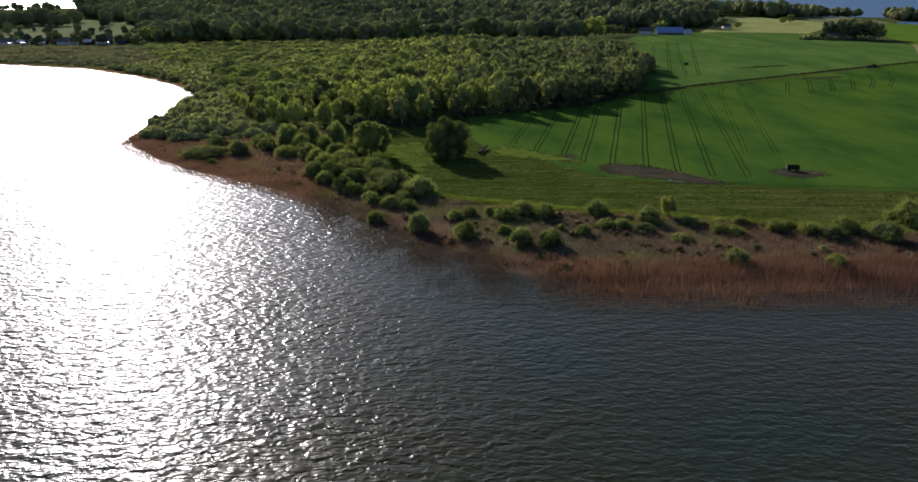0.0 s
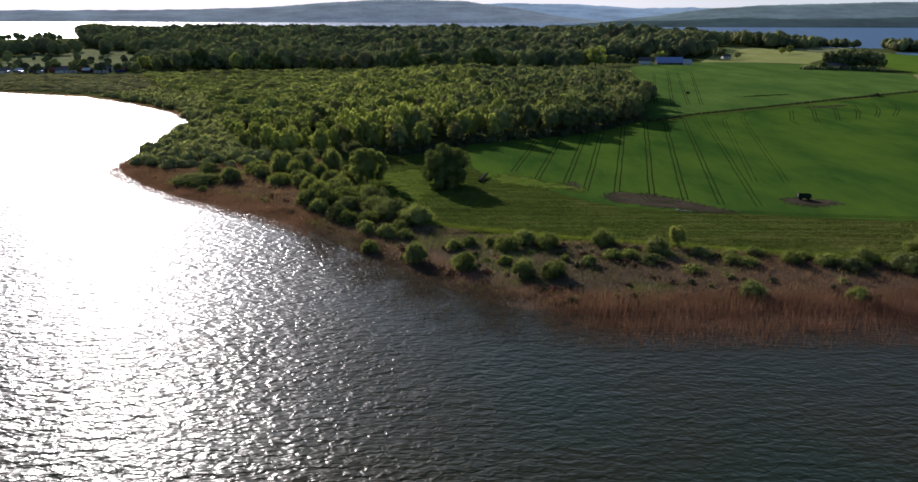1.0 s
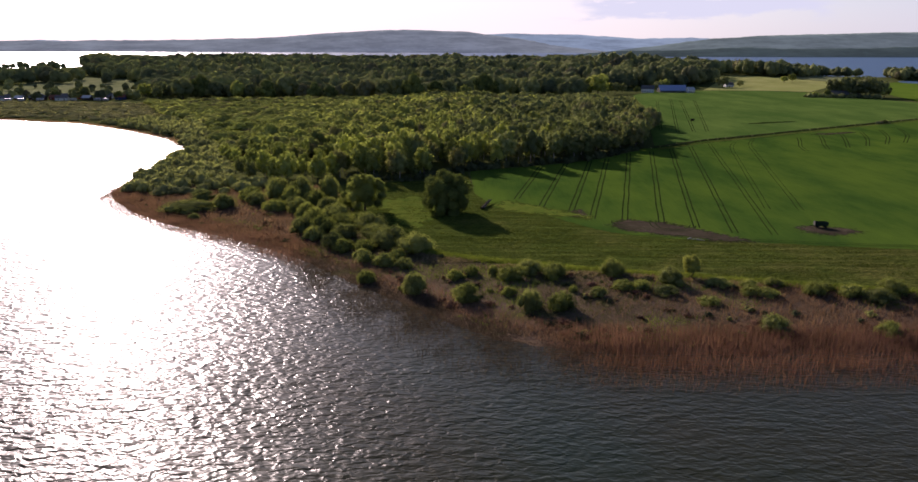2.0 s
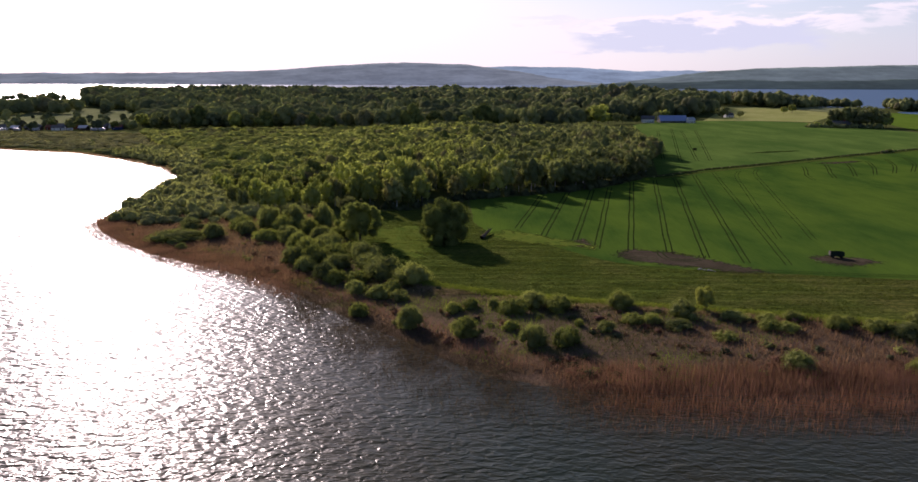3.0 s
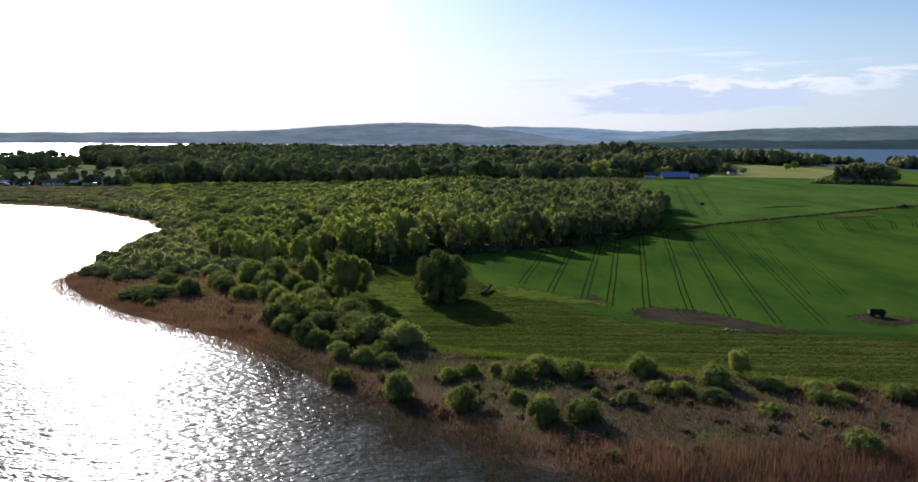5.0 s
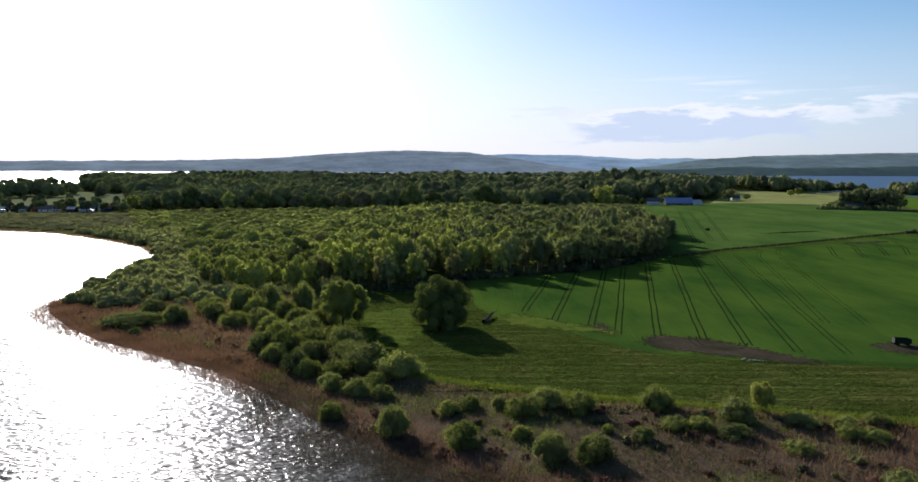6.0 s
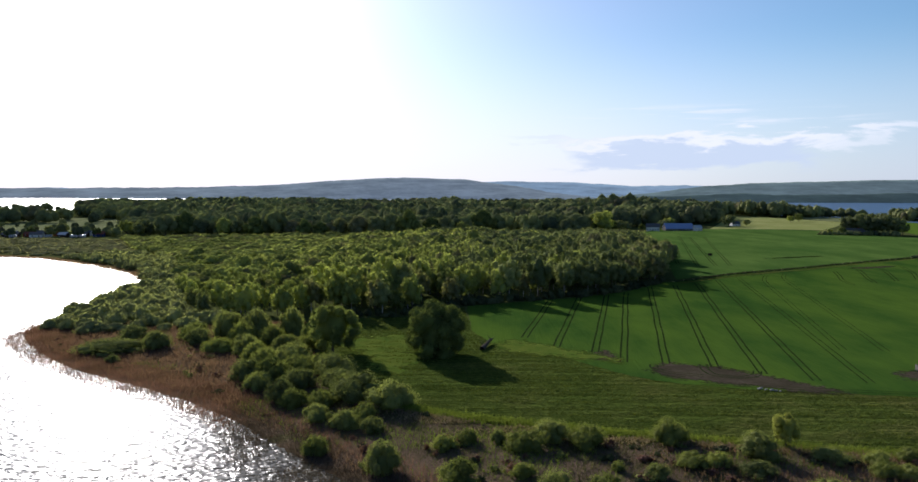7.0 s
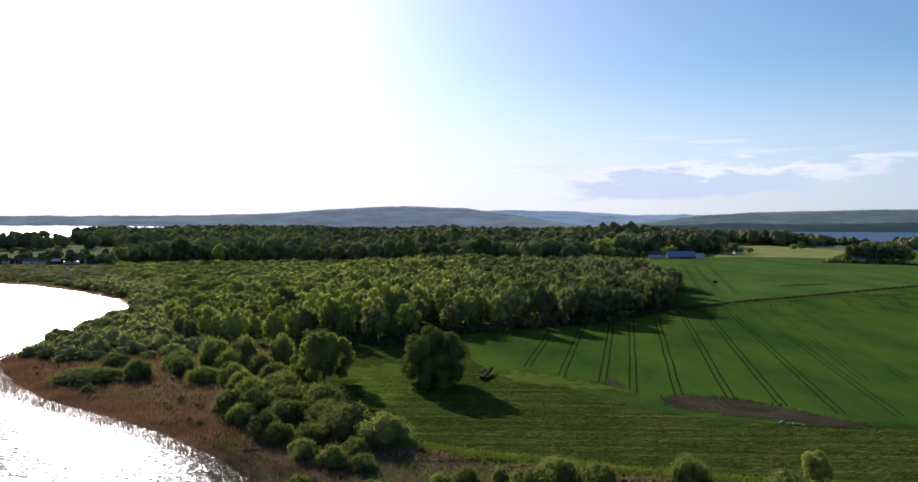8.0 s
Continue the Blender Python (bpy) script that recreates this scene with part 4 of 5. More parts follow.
# single bushes: x, y, radius, height
SHORE_BUSHES = [(-109, 281, 8.2, 4.8), (-97, 284, 4.8, 5.2), (-111, 298, 5.0, 3.8), (-103, 269, 2.6, 2.2), (-86, 288, 4.4, 5.0), (-59, 250, 4.2, 5.6),
                (-52, 248, 4.8, 5.8), (-45, 232, 3.8, 5.0), (-43, 241, 4.5, 6.0), (-76, 278, 4.2, 5.0), (-69, 281, 4.2, 5.4), (-62, 267, 4.6, 6.2),
                (-50, 262, 5.0, 7.0), (-36, 249, 5.0, 6.0), (-34, 219, 3.4, 3.8), (-27, 214, 3.0, 3.4), (-21, 211, 2.8, 2.9), (-28, 232, 6.2, 6.2),
                (-19, 225, 4.8, 5.4), (-70, 296, 5.5, 9.0), (-80, 298, 5.0, 10.5)]
THICKET = [(-66, 274, 4.4, 5.5), (-57, 260, 4.2, 5.8), (-47, 254, 4.2, 5.6), (-55, 275, 4.6, 6.4), (-63, 286, 4.6, 7.0), (-40, 257, 4.0, 5.2), (-33, 240, 4.4, 5.0),
           (-24, 219, 3.0, 3.4), (-41, 228, 3.2, 3.8), (-53, 241, 3.6, 4.6), (-91, 298, 4.8, 5.0), (-72, 288, 4.4, 6.5), (-60, 300, 5.0, 9.0), (-50, 284, 4.0, 5.0), (-35, 228, 3.2, 3.6)]
FIELD_BUSHES = [(-30, 200, 2.8, 3.6), (-16, 191, 3.3, 5.2), (-3, 185, 3.8, 4.4), (9, 200, 4.2, 3.6), (14, 204, 3.2, 4.8), (20, 201, 3.6, 3.9),
                (8, 188, 2.0, 2.3), (12.5, 179, 3.3, 5.6), (20, 179, 3.8, 5.0), (36, 203, 3.3, 4.4), (50, 197, 3.6, 4.2), (37, 192, 3.0, 2.6),
                (41.5, 192, 2.2, 2.4), (47, 189, 3.2, 2.4), (69, 193, 3.0, 2.8), (68, 189, 2.4, 2.3), (30, 187, 2.0, 2.5), (-2, 204, 2.5, 3.0), (-6, 201, 2.6, 2.8),
                (4, 203, 1.4, 2.7)]
EAST_BUSHES = [(24, 190, 1.3, 1.9), (76, 195, 3.0, 2.6), (66, 168, 3.4, 4.2), (84, 190, 3.0, 3.4), (93, 189, 3.5, 2.8), (98, 186, 4.0, 3.0),
               (90, 166, 3.0, 4.0), (56, 183, 3.0, 2.2), (112, 185, 5.0, 6.0), (124, 197, 6.0, 8.0), (104, 191, 4.0, 3.6), (62, 195, 3.2, 2.4), (88, 193, 2.6, 2.4), (72, 188, 2.6, 2.2)]
domes = {}
for key, mat, words in (("willow", WILLOW_LEAF, "rounded grey-green willow bush among reeds"), ("light", LIGHT_LEAF, "fresh yellow-green bush in dry grass")):
    domes[key] = [crown_mesh("crown", mat, 1.0, 1.0, -0.55, 12, 2000, 0.034, 5, 3, fill=1.45, low=-0.15, tilt=0.6, puff=0.24) for k in range(4)], words
for i, (x, y, r, h) in enumerate(SHORE_BUSHES + FIELD_BUSHES + EAST_BUSHES + THICKET):
    key = "light" if (20 < i and i % 3 != 1) or i in (6, 9, 11) else "willow"
    meshes, words = domes[key]
    ob = empty("bush", stand(x, y, 2.1 * i) @ Matrix.Diagonal((r * (1.3 if i == 0 else rng.uniform(0.9, 1.25)), r * rng.uniform(0.9, 1.1), h * rng.uniform(0.85, 1.12), 1)))
    put(new("crown", meshes[i % 4]), ob)
    tagged(ob, words + (", low" if h < 2.8 else ", tall" if h > 7 else ""), "bush", "lakeside bushes")
sapling = plant("tree", crown_mesh("crown", SAPLING_LEAF, 6.8, 2.6, 0.6, 16, 2600, 0.14, 6, 4, fill=1.35, low=-0.85, tilt=0.5), trunk_mesh("trunk", 6.8, 0.14, 6, 2.0, 0.25),
                "small yellow-green tree at the meadow edge", "tree")
sapling.matrix_world = stand(56.5, 201)


# ---- reeds and dry grass ----
def blades(x, y, z, height, width, lean):
    n = len(x)
    a = rng.uniform(0, 2 * math.pi, n)
    b = np.stack([x, y, z], 1)
    side = np.stack([np.cos(a), np.sin(a), np.zeros(n)], 1) * (width / 2)[:, None]
    top = b + np.stack([lean * rng.normal(size=n), lean * rng.normal(size=n), height], 1)
    v = np.stack([b - side, b + side, top + side * 0.35, top - side * 0.35], 1)
    return v.reshape(-1, 3), np.arange(4 * n).reshape(n, 4)


def reed_width(x):
    return np.interp(x, [-160, -75, -55, -30, -5, 12, 60, 300], [8, 8, 7, 18, 20, 20, 19, 20])


n = 430000
shore = sorted(LAND[2:17])
x = rng.uniform(-157, 150, n)
y = np.interp(x, [p[0] for p in shore], [p[1] for p in shore]) + rng.uniform(-34, 36, n)
d = land_distance(x, y)
w = reed_width(x)
dens = step(d, -w, -w + 5) * (1 - step(d, 5, 15 + 2 * (x < -50)))
shallow = (1 - step(x, 8, 34)) * step(x, -58, -44)
dens *= 1 - shallow * (1 - (0.12 + 0.5 * step(d, -2, 8)))
dens *= 1 - 0.62 * (1 - step(d, -16, -6)) * (1 - shallow)
stub = shallow * (1 - step(d, 3, 10))
dens *= np.where(y > 318, (1 - step(y, 330, 420)) * 0.8, 1.0)
thin = np.array([noise.noise((a * 0.09, b * 0.13, 0)) for a, b in zip(x, y)])
keep = rng.uniform(0, 1, n) < dens * (0.75 + 0.5 * thin)
x, y, stub = x[keep], y[keep], stub[keep]
depth = np.maximum(0, -ground_z(x, y))
d = land_distance(x, y)
rim = step(x, 5, 30) * step(d, -3, 2) * (1 - step(d, 9, 13))
tall_reed = np.where(x < -20, rng.uniform(0.6, 1.35, len(x)), rng.uniform(1.0, 1.9, len(x)) + 0.8 * rim) * (1 - 0.72 * stub) + np.minimum(0.6, depth)
v, f = blades(x, y, np.maximum(ground_z(x, y), -1.0) - 0.1, tall_reed, rng.uniform(0.035, 0.075, len(x)), 0.14)
tagged(new("reeds", mesh_from("reeds", v, f, [REED])), "tall reddish-brown dry reeds standing in shallow water", "reeds", kind="stuff")

# broken stubble of old reeds in the shallows
n = 115000
x = rng.uniform(-62, 40, n)
y = np.interp(x, [p[0] for p in shore], [p[1] for p in shore]) + rng.uniform(-34, 16, n)
d = land_distance(x, y)
dens = step(d, -reed_width(x) - 4, -2) * (1 - step(d, 4, 10)) * (1 - step(x, 8, 38)) * step(x, -60, -44)
thin = np.array([noise.noise((a * 0.12, b * 0.12, 6)) for a, b in zip(x, y)])
keep = rng.uniform(0, 1, n) < dens * (0.8 + 0.9 * thin)
x, y = x[keep], y[keep]
z = ground_z(x, y)
v, f = blades(x, y, np.maximum(z, -1.0) - 0.1, np.maximum(0, -z).clip(0, 1.0) + rng.uniform(0.2, 1.0, len(x)), rng.uniform(0.05, 0.11, len(x)), 0.3)
tagged(new("reed_stubble", mesh_from("reed_stubble", v, f, [STUBBLE])), "broken grey-brown reed stubble in shallow water", "reeds", kind="stuff")

# thin brown fringe round the cove
runs = LAND[16:25]
pts = []
for (ax, ay), (bx, by) in zip(runs, runs[1:]):
    l = math.hypot(bx - ax, by - ay)
    m = int(l * 40)
    k, o = rng.uniform(0, 1, m), rng.uniform(-17, 3, m) * rng.uniform(0.3, 1.0, m)
    pts.append(np.stack([ax + (bx - ax) * k + (by - ay) / l * o * -1, ay + (by - ay) * k + (bx - ax) / l * o], 1))
pts = np.concatenate(pts)
pts = pts[(pts[:, 1] < 326) | (pts[:, 1] > 462) | (rng.uniform(0, 1, len(pts)) < 0.12)]     # bushes stand to the water's edge between
v, f = blades(pts[:, 0], pts[:, 1], np.full(len(pts), -0.2), rng.uniform(0.4, 1.0, len(pts)), rng.uniform(0.15, 0.35, len(pts)), 0.25)
tagged(new("reeds", mesh_from("reeds", v, f, [DRY_GRASS])), "thin fringe of pale brown reeds round the cove", "reeds", kind="stuff")

n = 440000
x, y = rng.uniform(-145, 150, n), rng.uniform(155, 325, n)
d = land_distance(x, y)
edge = np.interp(x, [-90, -60, -52, -36, -24, -2, 26, 54, 103, 150], [322, 328, 290, 262, 229, 216, 207, 201, 191, 188])
keep = (d > 3) & (y < edge) & (rng.uniform(0, 1, n) < 0.8 - 0.55 * step(x, -56, -40) * (1 - step(x, 6, 24)) * (1 - step(d, 12, 20)))
x, y = x[keep], y[keep]
green = np.array([noise.noise((a * 0.06, b * 0.09, 5)) for a, b in zip(x, y)]) + rng.normal(0, 0.14, len(x)) > np.where(x > 15, 0.42, np.where(x < -60, 0.42, 0.02))
marsh = step(x, -58, -42) * (1 - step(x, 12, 95)) * step(land_distance(x, y), 6, 11) > rng.uniform(0.12, 0.95, len(x))
marsh &= ~green
for mask, mat, name, label in ((~green & ~marsh, DRY_GRASS, "dry_grass", "tall dry straw-coloured grass behind the reeds"), (marsh, MARSH_HERB, "marsh_herbs", "low dull olive-brown marsh herbs between the bushes"), (green, GREEN_GRASS, "green_grass", "fresh green herbs among dry grass")):
    xx, yy = x[mask], y[mask]
    v, f = blades(xx, yy, ground_z(xx, yy) - 0.05, rng.uniform(0.3, 1.3, len(xx)) * (0.7 if name == "green_grass" else 0.6 if name == "marsh_herbs" else 1.0), rng.uniform(0.06, 0.17, len(xx)), 0.3)
    tagged(new(name, mesh_from(name, v, f, [mat])), label, "grass", kind="stuff")

# low brambles and dead herbs in the dry grass
tuft = stock(6, 1.0, 1.3, -0.5, 5, 40, 0.17, 5, 2, fill=1.2, low=-0.05)
tufts = [(x, y) for x, y in zip(rng.uniform(-140, 145, 1500), rng.uniform(158, 320, 1500))
         if y < float(np.interp(x, [-90, -60, -52, -36, -24, -2, 26, 54, 103, 150], [322, 328, 290, 262, 229, 216, 207, 201, 191, 188])) - 1
         and float(land_distance(np.array([x]), np.array([y]))[0]) > 5 and noise.noise((x * 0.07, y * 0.1, 12)) > -0.12]
for k, (mat, name, words) in enumerate(((DRY_GRASS, "dead_herbs", "low brown dead herbs in the dry grass"), (DARK_SHADE_LEAF, "brambles", "low dark bramble mounds in the dry grass"), (WILLOW_LEAF, "young_willows", "low grey-green willow shoots in the dry grass"))):
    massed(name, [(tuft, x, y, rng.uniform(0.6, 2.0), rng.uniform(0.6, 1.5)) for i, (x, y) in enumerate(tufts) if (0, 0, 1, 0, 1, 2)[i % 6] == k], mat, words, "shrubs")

# rows of cut grass on the meadow strip
n = 260000
x = rng.uniform(-58, 150, n)
row = rng.integers(0, 86, n)
lo = np.interp(x, [-58, -52, -36, -30, -15, -2, 26, 54, 103, 150], [326, 290, 262, 234, 223, 216, 207, 201, 191, 188])
hi = np.interp(x, [-58, -25, -6, -2, 6, 21, 39, 50, 91, 150], [328, 336, 360, 310, 283, 276, 252, 244, 236, 229])
y = 186 + 2.1 * row + 0.002 * (x - 60) ** 2 - 0.12 * (x - 60) + rng.normal(0, 0.4, n)
bare = np.array([noise.noise((a * 0.03, b * 0.42, 8)) + 0.5 * noise.noise((a * 0.15, b * 0.3, 3)) for a, b in zip(x, y)])
keep = (y > lo) & (y < hi) & (rng.uniform(0, 1, n) < np.where(bare > 0.0, 0.7, 0.12))
x, y = x[keep], y[keep]
v, f = blades(x, y, ground_z(x, y) + 0.05, rng.uniform(0.08, 0.26, len(x)) * (1 + 0.6 * (bare[keep] > 0.12)), rng.uniform(0.16, 0.45, len(x)), 0.3)
tagged(new("meadow_grass", mesh_from("meadow_grass", v, f, [MEADOW_BLADE])), "tussocky green grass in uneven rows", "grass", kind="stuff")

# pale trampled straw just outside the meadow
n = 15000
x = rng.uniform(-34, 150, n)
y = np.interp(x, [-34, -30, -15, -2, 26, 54, 103, 150], [246, 234, 223, 216, 207, 201, 191, 188]) - 0.6 - np.abs(rng.normal(0, 1, n)) * np.interp(x, [-30, -8, 10, 40, 150], [1.5, 3.5, 3.0, 1.1, 1.1])
keep = np.array([noise.noise((a * 0.07, b * 0.2, 4)) for a, b in zip(x, y)]) > -0.1
x, y = x[keep], y[keep]
v, f = blades(x, y, ground_z(x, y) + 0.05, rng.uniform(0.2, 0.6, len(x)), rng.uniform(0.1, 0.3, len(x)), 0.45)
tagged(new("straw_grass", mesh_from("straw_grass", v, f, [STRAW])), "pale trampled straw along the meadow edge", "grass", kind="stuff")

# bright verge where the meadow meets the dry grass
n = 26000
x = rng.uniform(-30, 150, n)
y = np.interp(x, [-30, -15, -2, 26, 54, 103, 150], [234, 223, 216, 207, 201, 191, 188]) + rng.normal(1.2, 1.1, n)
v, f = blades(x, y, ground_z(x, y), rng.uniform(0.3, 0.8, n), rng.uniform(0.12, 0.35, n), 0.3)
tagged(new("verge_grass", mesh_from("verge_grass", v, f, [GREEN_GRASS])), "bright green unmown grass along the meadow edge", "grass", kind="stuff")


# ---- farm, houses and things in the fields ----
def box(bm, x0, y0, z0, x1, y1, z1, bevel=0.0):
    m = Matrix.Translation(((x0 + x1) / 2, (y0 + y1) / 2, (z0 + z1) / 2)) @ Matrix.Diagonal((x1 - x0, y1 - y0, z1 - z0, 1))
    r = bmesh.ops.create_cube(bm, size=1.0, matrix=m)
    if bevel:
        bmesh.ops.bevel(bm, geom=list({e for v in r["verts"] for e in v.link_edges}), offset=bevel, segments=1, affect="EDGES")


def walls_mesh(l, w, h, ridge_h, thick=0.25):
    """Four walls with two gables, along x."""
    bm = bmesh.new()
    box(bm, -l / 2, -w / 2, -0.5, l / 2, -w / 2 + thick, h)
    box(bm, -l / 2, w / 2 - thick, -0.5, l / 2, w / 2, h)
    for s in (-1, 1):
        x0, x1 = s * l / 2, s * (l / 2 - thick)
        a = [bm.verts.new((x0, y, z)) for y, z in ((-w / 2 + thick, -0.5), (w / 2 - thick, -0.5), (w / 2 - thick, h), (0, ridge_h), (-w / 2 + thick, h))]
        b = [bm.verts.new((x1, v.co.y, v.co.z)) for v in a]
        bm.faces.new(a)
        bm.faces.new(b[::-1])
        for k in range(5):
            bm.faces.new((a[k], b[k], b[(k + 1) % 5], a[(k + 1) % 5]))
    bmesh.ops.recalc_face_normals(bm, faces=bm.faces[:])
    return bm


def roof_mesh(l, w, h, ridge_h, over=0.5, thick=0.18):
    bm = bmesh.new()
    slope = (ridge_h - h) / (w / 2)
    for s in (-1, 1):
        y1 = s * (w / 2 + over)
        z1 = h - slope * over
        v = [bm.verts.new(p) for p in ((-l / 2 - over, 0, ridge_h + 0.1), (l / 2 + over, 0, ridge_h + 0.1), (l / 2 + over, y1, z1 + 0.1), (-l / 2 - over, y1, z1 + 0.1))]
        u = [bm.verts.new((p.co.x, p.co.y, p.co.z + thick)) for p in v]
        bm.faces.new(v)
        bm.faces.new(u[::-1])
        for k in range(4):
            bm.faces.new((v[k], u[k], u[(k + 1) % 4], v[(k + 1) % 4]))
    bmesh.ops.recalc_face_normals(bm, faces=bm.faces[:])
    return bm


def house(name, x, y, turn, l, w, h, ridge_h, wall_mat, roof_mat, label, windows=4, chimney=True, category="house", doors=1, seams=0):
    ob = empty(name, stand(x, y, radians(turn), 1, 1, 0.0))
    part("wall", walls_mesh(l, w, h, ridge_h), wall_mat, ob)
    roof = part("roof", roof_mesh(l, w, h, ridge_h), roof_mat, ob)
    if chimney:
        bm = bmesh.new()
        box(bm, l * 0.15, -0.35, ridge_h - 0.6, l * 0.15 + 0.7, 0.35, ridge_h + 1.1, 0.05)
        part("chimney", bm, RED_WALL, roof)
    for k in range(seams):
        bm = bmesh.new()
        xx = -l / 2 + (k + 0.5) * l / seams
        for s in (-1, 1):
            a = Matrix.Translation((xx, s * w / 4, (h + ridge_h) / 2 + 0.33)) @ Matrix.Rotation(-s * math.atan2(ridge_h - h, w / 2), 4, "X") @ Matrix.Diagonal((0.12, math.hypot(w / 2, ridge_h - h), 0.08, 1))
            bmesh.ops.create_cube(bm, size=1.0, matrix=a)
        part("seam", bm, roof_mat, roof)
    for side in (-1, 1):
        for k in range(windows):
            cx = -l / 2 + (k + 0.5 + 0.5 / windows * 0) * l / windows
            if doors and side < 0 and k == windows // 2:
                bm = bmesh.new()
                box(bm, cx - 0.55, side * w / 2 - 0.06, 0, cx + 0.55, side * w / 2 + 0.06, 2.05, 0.02)
                part("door", bm, BROWN_WALL, ob)
                continue
            win = empty("window", Matrix.Translation((cx, side * w / 2, min(1.5, h * 0.5))))
            win.parent = ob
            bm = bmesh.new()
            for q in ((-0.65, 0.6, 0.65, 0.72), (-0.65, -0.72, 0.65, -0.6), (-0.65, -0.6, -0.53, 0.6), (0.53, -0.6, 0.65, 0.6)):
                box(bm, q[0], -0.07, q[1], q[2], 0.07, q[3])
            part("frame", bm, WHITE_WALL, win)
            bm = bmesh.new()
            box(bm, -0.53, -0.03, -0.6, 0.53, 0.03, 0.6)
            part("pane", bm, GLASS, win)
    return tagged(ob, label, category)


# the barn's wall colour is darkened for the shade on its near side
house("barn", 236, 950, 4, 33, 14, 2.6, 8.4, GREY_BOARD, TIN_ROOF, "long farm barn, walls toned dark for shade, with a grey-blue tin roof", 9, False, "barn", 1, 23)
house("shed", 257, 944, 20, 9, 7, 3.6, 6.4, WHITE_WALL, PALE_ROOF, "white farm shed with a pale roof beside the barn", 3, False, "shed")
house("farmhouse", 205, 944, -14, 15, 9, 4.6, 8.4, WHITE_WALL, DARK_ROOF, "white plastered farmhouse with a dark tile roof", 5)
house("cottage", 116, 872, 30, 11, 7, 3.0, 6.0, WHITE_WALL, DARK_ROOF, "small pale cottage at the edge of the woods", 3)
house("cottage", 341, 1060, 10, 11, 7, 3.2, 6.2, WHITE_WALL, DARK_ROOF, "small white cottage between two trees", 3)
house("farmhouse", 405, 872, -8, 18, 9, 3.6, 7.2, BROWN_WALL, DARK_ROOF, "dark wooden farmhouse behind a hedge", 4)
house("shed", 428, 885, 15, 10, 7, 3.0, 5.4, WHITE_WALL, DARK_ROOF, "small pale outbuilding under tall trees", 2, False, "shed")
HOLIDAY = [(-497, 776, 8), (-482, 779, -12), (-466, 784, 4), (-452, 792, -6), (-440, 784, 10), (-414, 786, -8), (-402, 794, 5), (-384, 797, 12), (-505, 800, 30), (-478, 806, -8), (-456, 812, 15),
           (-430, 806, 40), (-408, 816, 0), (-390, 822, 12), (-520, 790, 6), (-536, 806, -5)]
for i, (x, y, a) in enumerate(HOLIDAY):
    k = i % 4
    house("cabin", x, y, a, (12, 9, 16, 10)[k], 6.5, 2.8, 4.9, (WHITE_WALL, BROWN_WALL, BROWN_WALL, BLUE_WALL if i == 7 else RED_WALL)[k], (DARK_ROOF, PALE_ROOF, DARK_ROOF, RED_ROOF)[k],
          ("small white cabin with a dark roof in a lakeside settlement", "low brown wooden cabin with a pale metal roof", "low brown wooden cabin with a dark roof",
           "low blue-painted shed with a red roof" if i == 7 else "red wooden cabin with a red roof")[k], 2, False, "cabin")


def caravan(x, y, turn):
    ob = empty("caravan", stand(x, y, radians(turn), 1.1, 1, 0.0))
    bm = bmesh.new()
    box(bm, -3.0, -1.15, 0.55, 3.0, 1.15, 2.65, 0.28)
    part("body", bm, PALE_ROOF, ob)
    for x0 in (-2.3, -0.4, 1.3):
        bm = bmesh.new()
        box(bm, x0, -1.19, 1.5, x0 + 1.1, -1.14, 2.1, 0.02)
        part("window", bm, GLASS, ob, "dark side window")
    for s in (-1, 1):
        bm = bmesh.new()
        bmesh.ops.create_cone(bm, cap_ends=True, segments=14, radius1=0.34, radius2=0.34, depth=0.2, matrix=Matrix.Translation((-0.2, s * 1.0, 0.34)) @ Matrix.Rotation(math.pi / 2, 4, "X"))
        part("wheel", bm, RUBBER, ob)
    bm = bmesh.new()
    box(bm, 3.0, -0.06, 0.5, 4.3, 0.06, 0.6, 0.01)
    part("drawbar", bm, IRON, ob)
    return tagged(ob, "white touring caravan parked by the cabins", "caravan", "caravans in the settlement")


for x, y, a in ((-399, 777, 4), (-391, 778, -3), (-424, 776, 12), (-476, 771, -8), (-458, 774, 20), (-489, 769, 3), (-372, 806, 60)):
    caravan(x, y, a)

# farm trailer
trailer = empty("farm_trailer", stand(115.2, 257.5, radians(-6), 0.8, 1, -0.2))
bm = bmesh.new()
for q in ((-2.6, -1.15, 1.0, 2.6, -1.05, 2.5), (-2.6, 1.05, 1.0, 2.6, 1.15, 2.5), (2.5, -1.05, 1.0, 2.6, 1.05, 2.5)):
    box(bm, *q, 0.02)
part("side_board", bm, GREEN_PAINT, trailer)
bm = bmesh.new()
box(bm, -2.7, -1.2, 0.85, 2.7, 1.2, 1.0, 0.02)
part("bed", bm, IRON, trailer)
bm = bmesh.new()
box(bm, -2.72, -1.05, 1.0, -2.6, 1.05, 2.7, 0.02)
part("headboard", bm, GREY_BOARD, trailer, "weathered grey headboard")
bm = bmesh.new()
box(bm, -4.4, -0.08, 0.72, -2.5, 0.08, 0.86, 0.01)
part("drawbar", bm, IRON, trailer)
bm = bmesh.new()
for k in range(7):
    box(bm, -2.6 + k * 0.86, -1.2, 0.95, -2.5 + k * 0.86, -1.15, 2.5)
part("rib", bm, IRON, trailer)
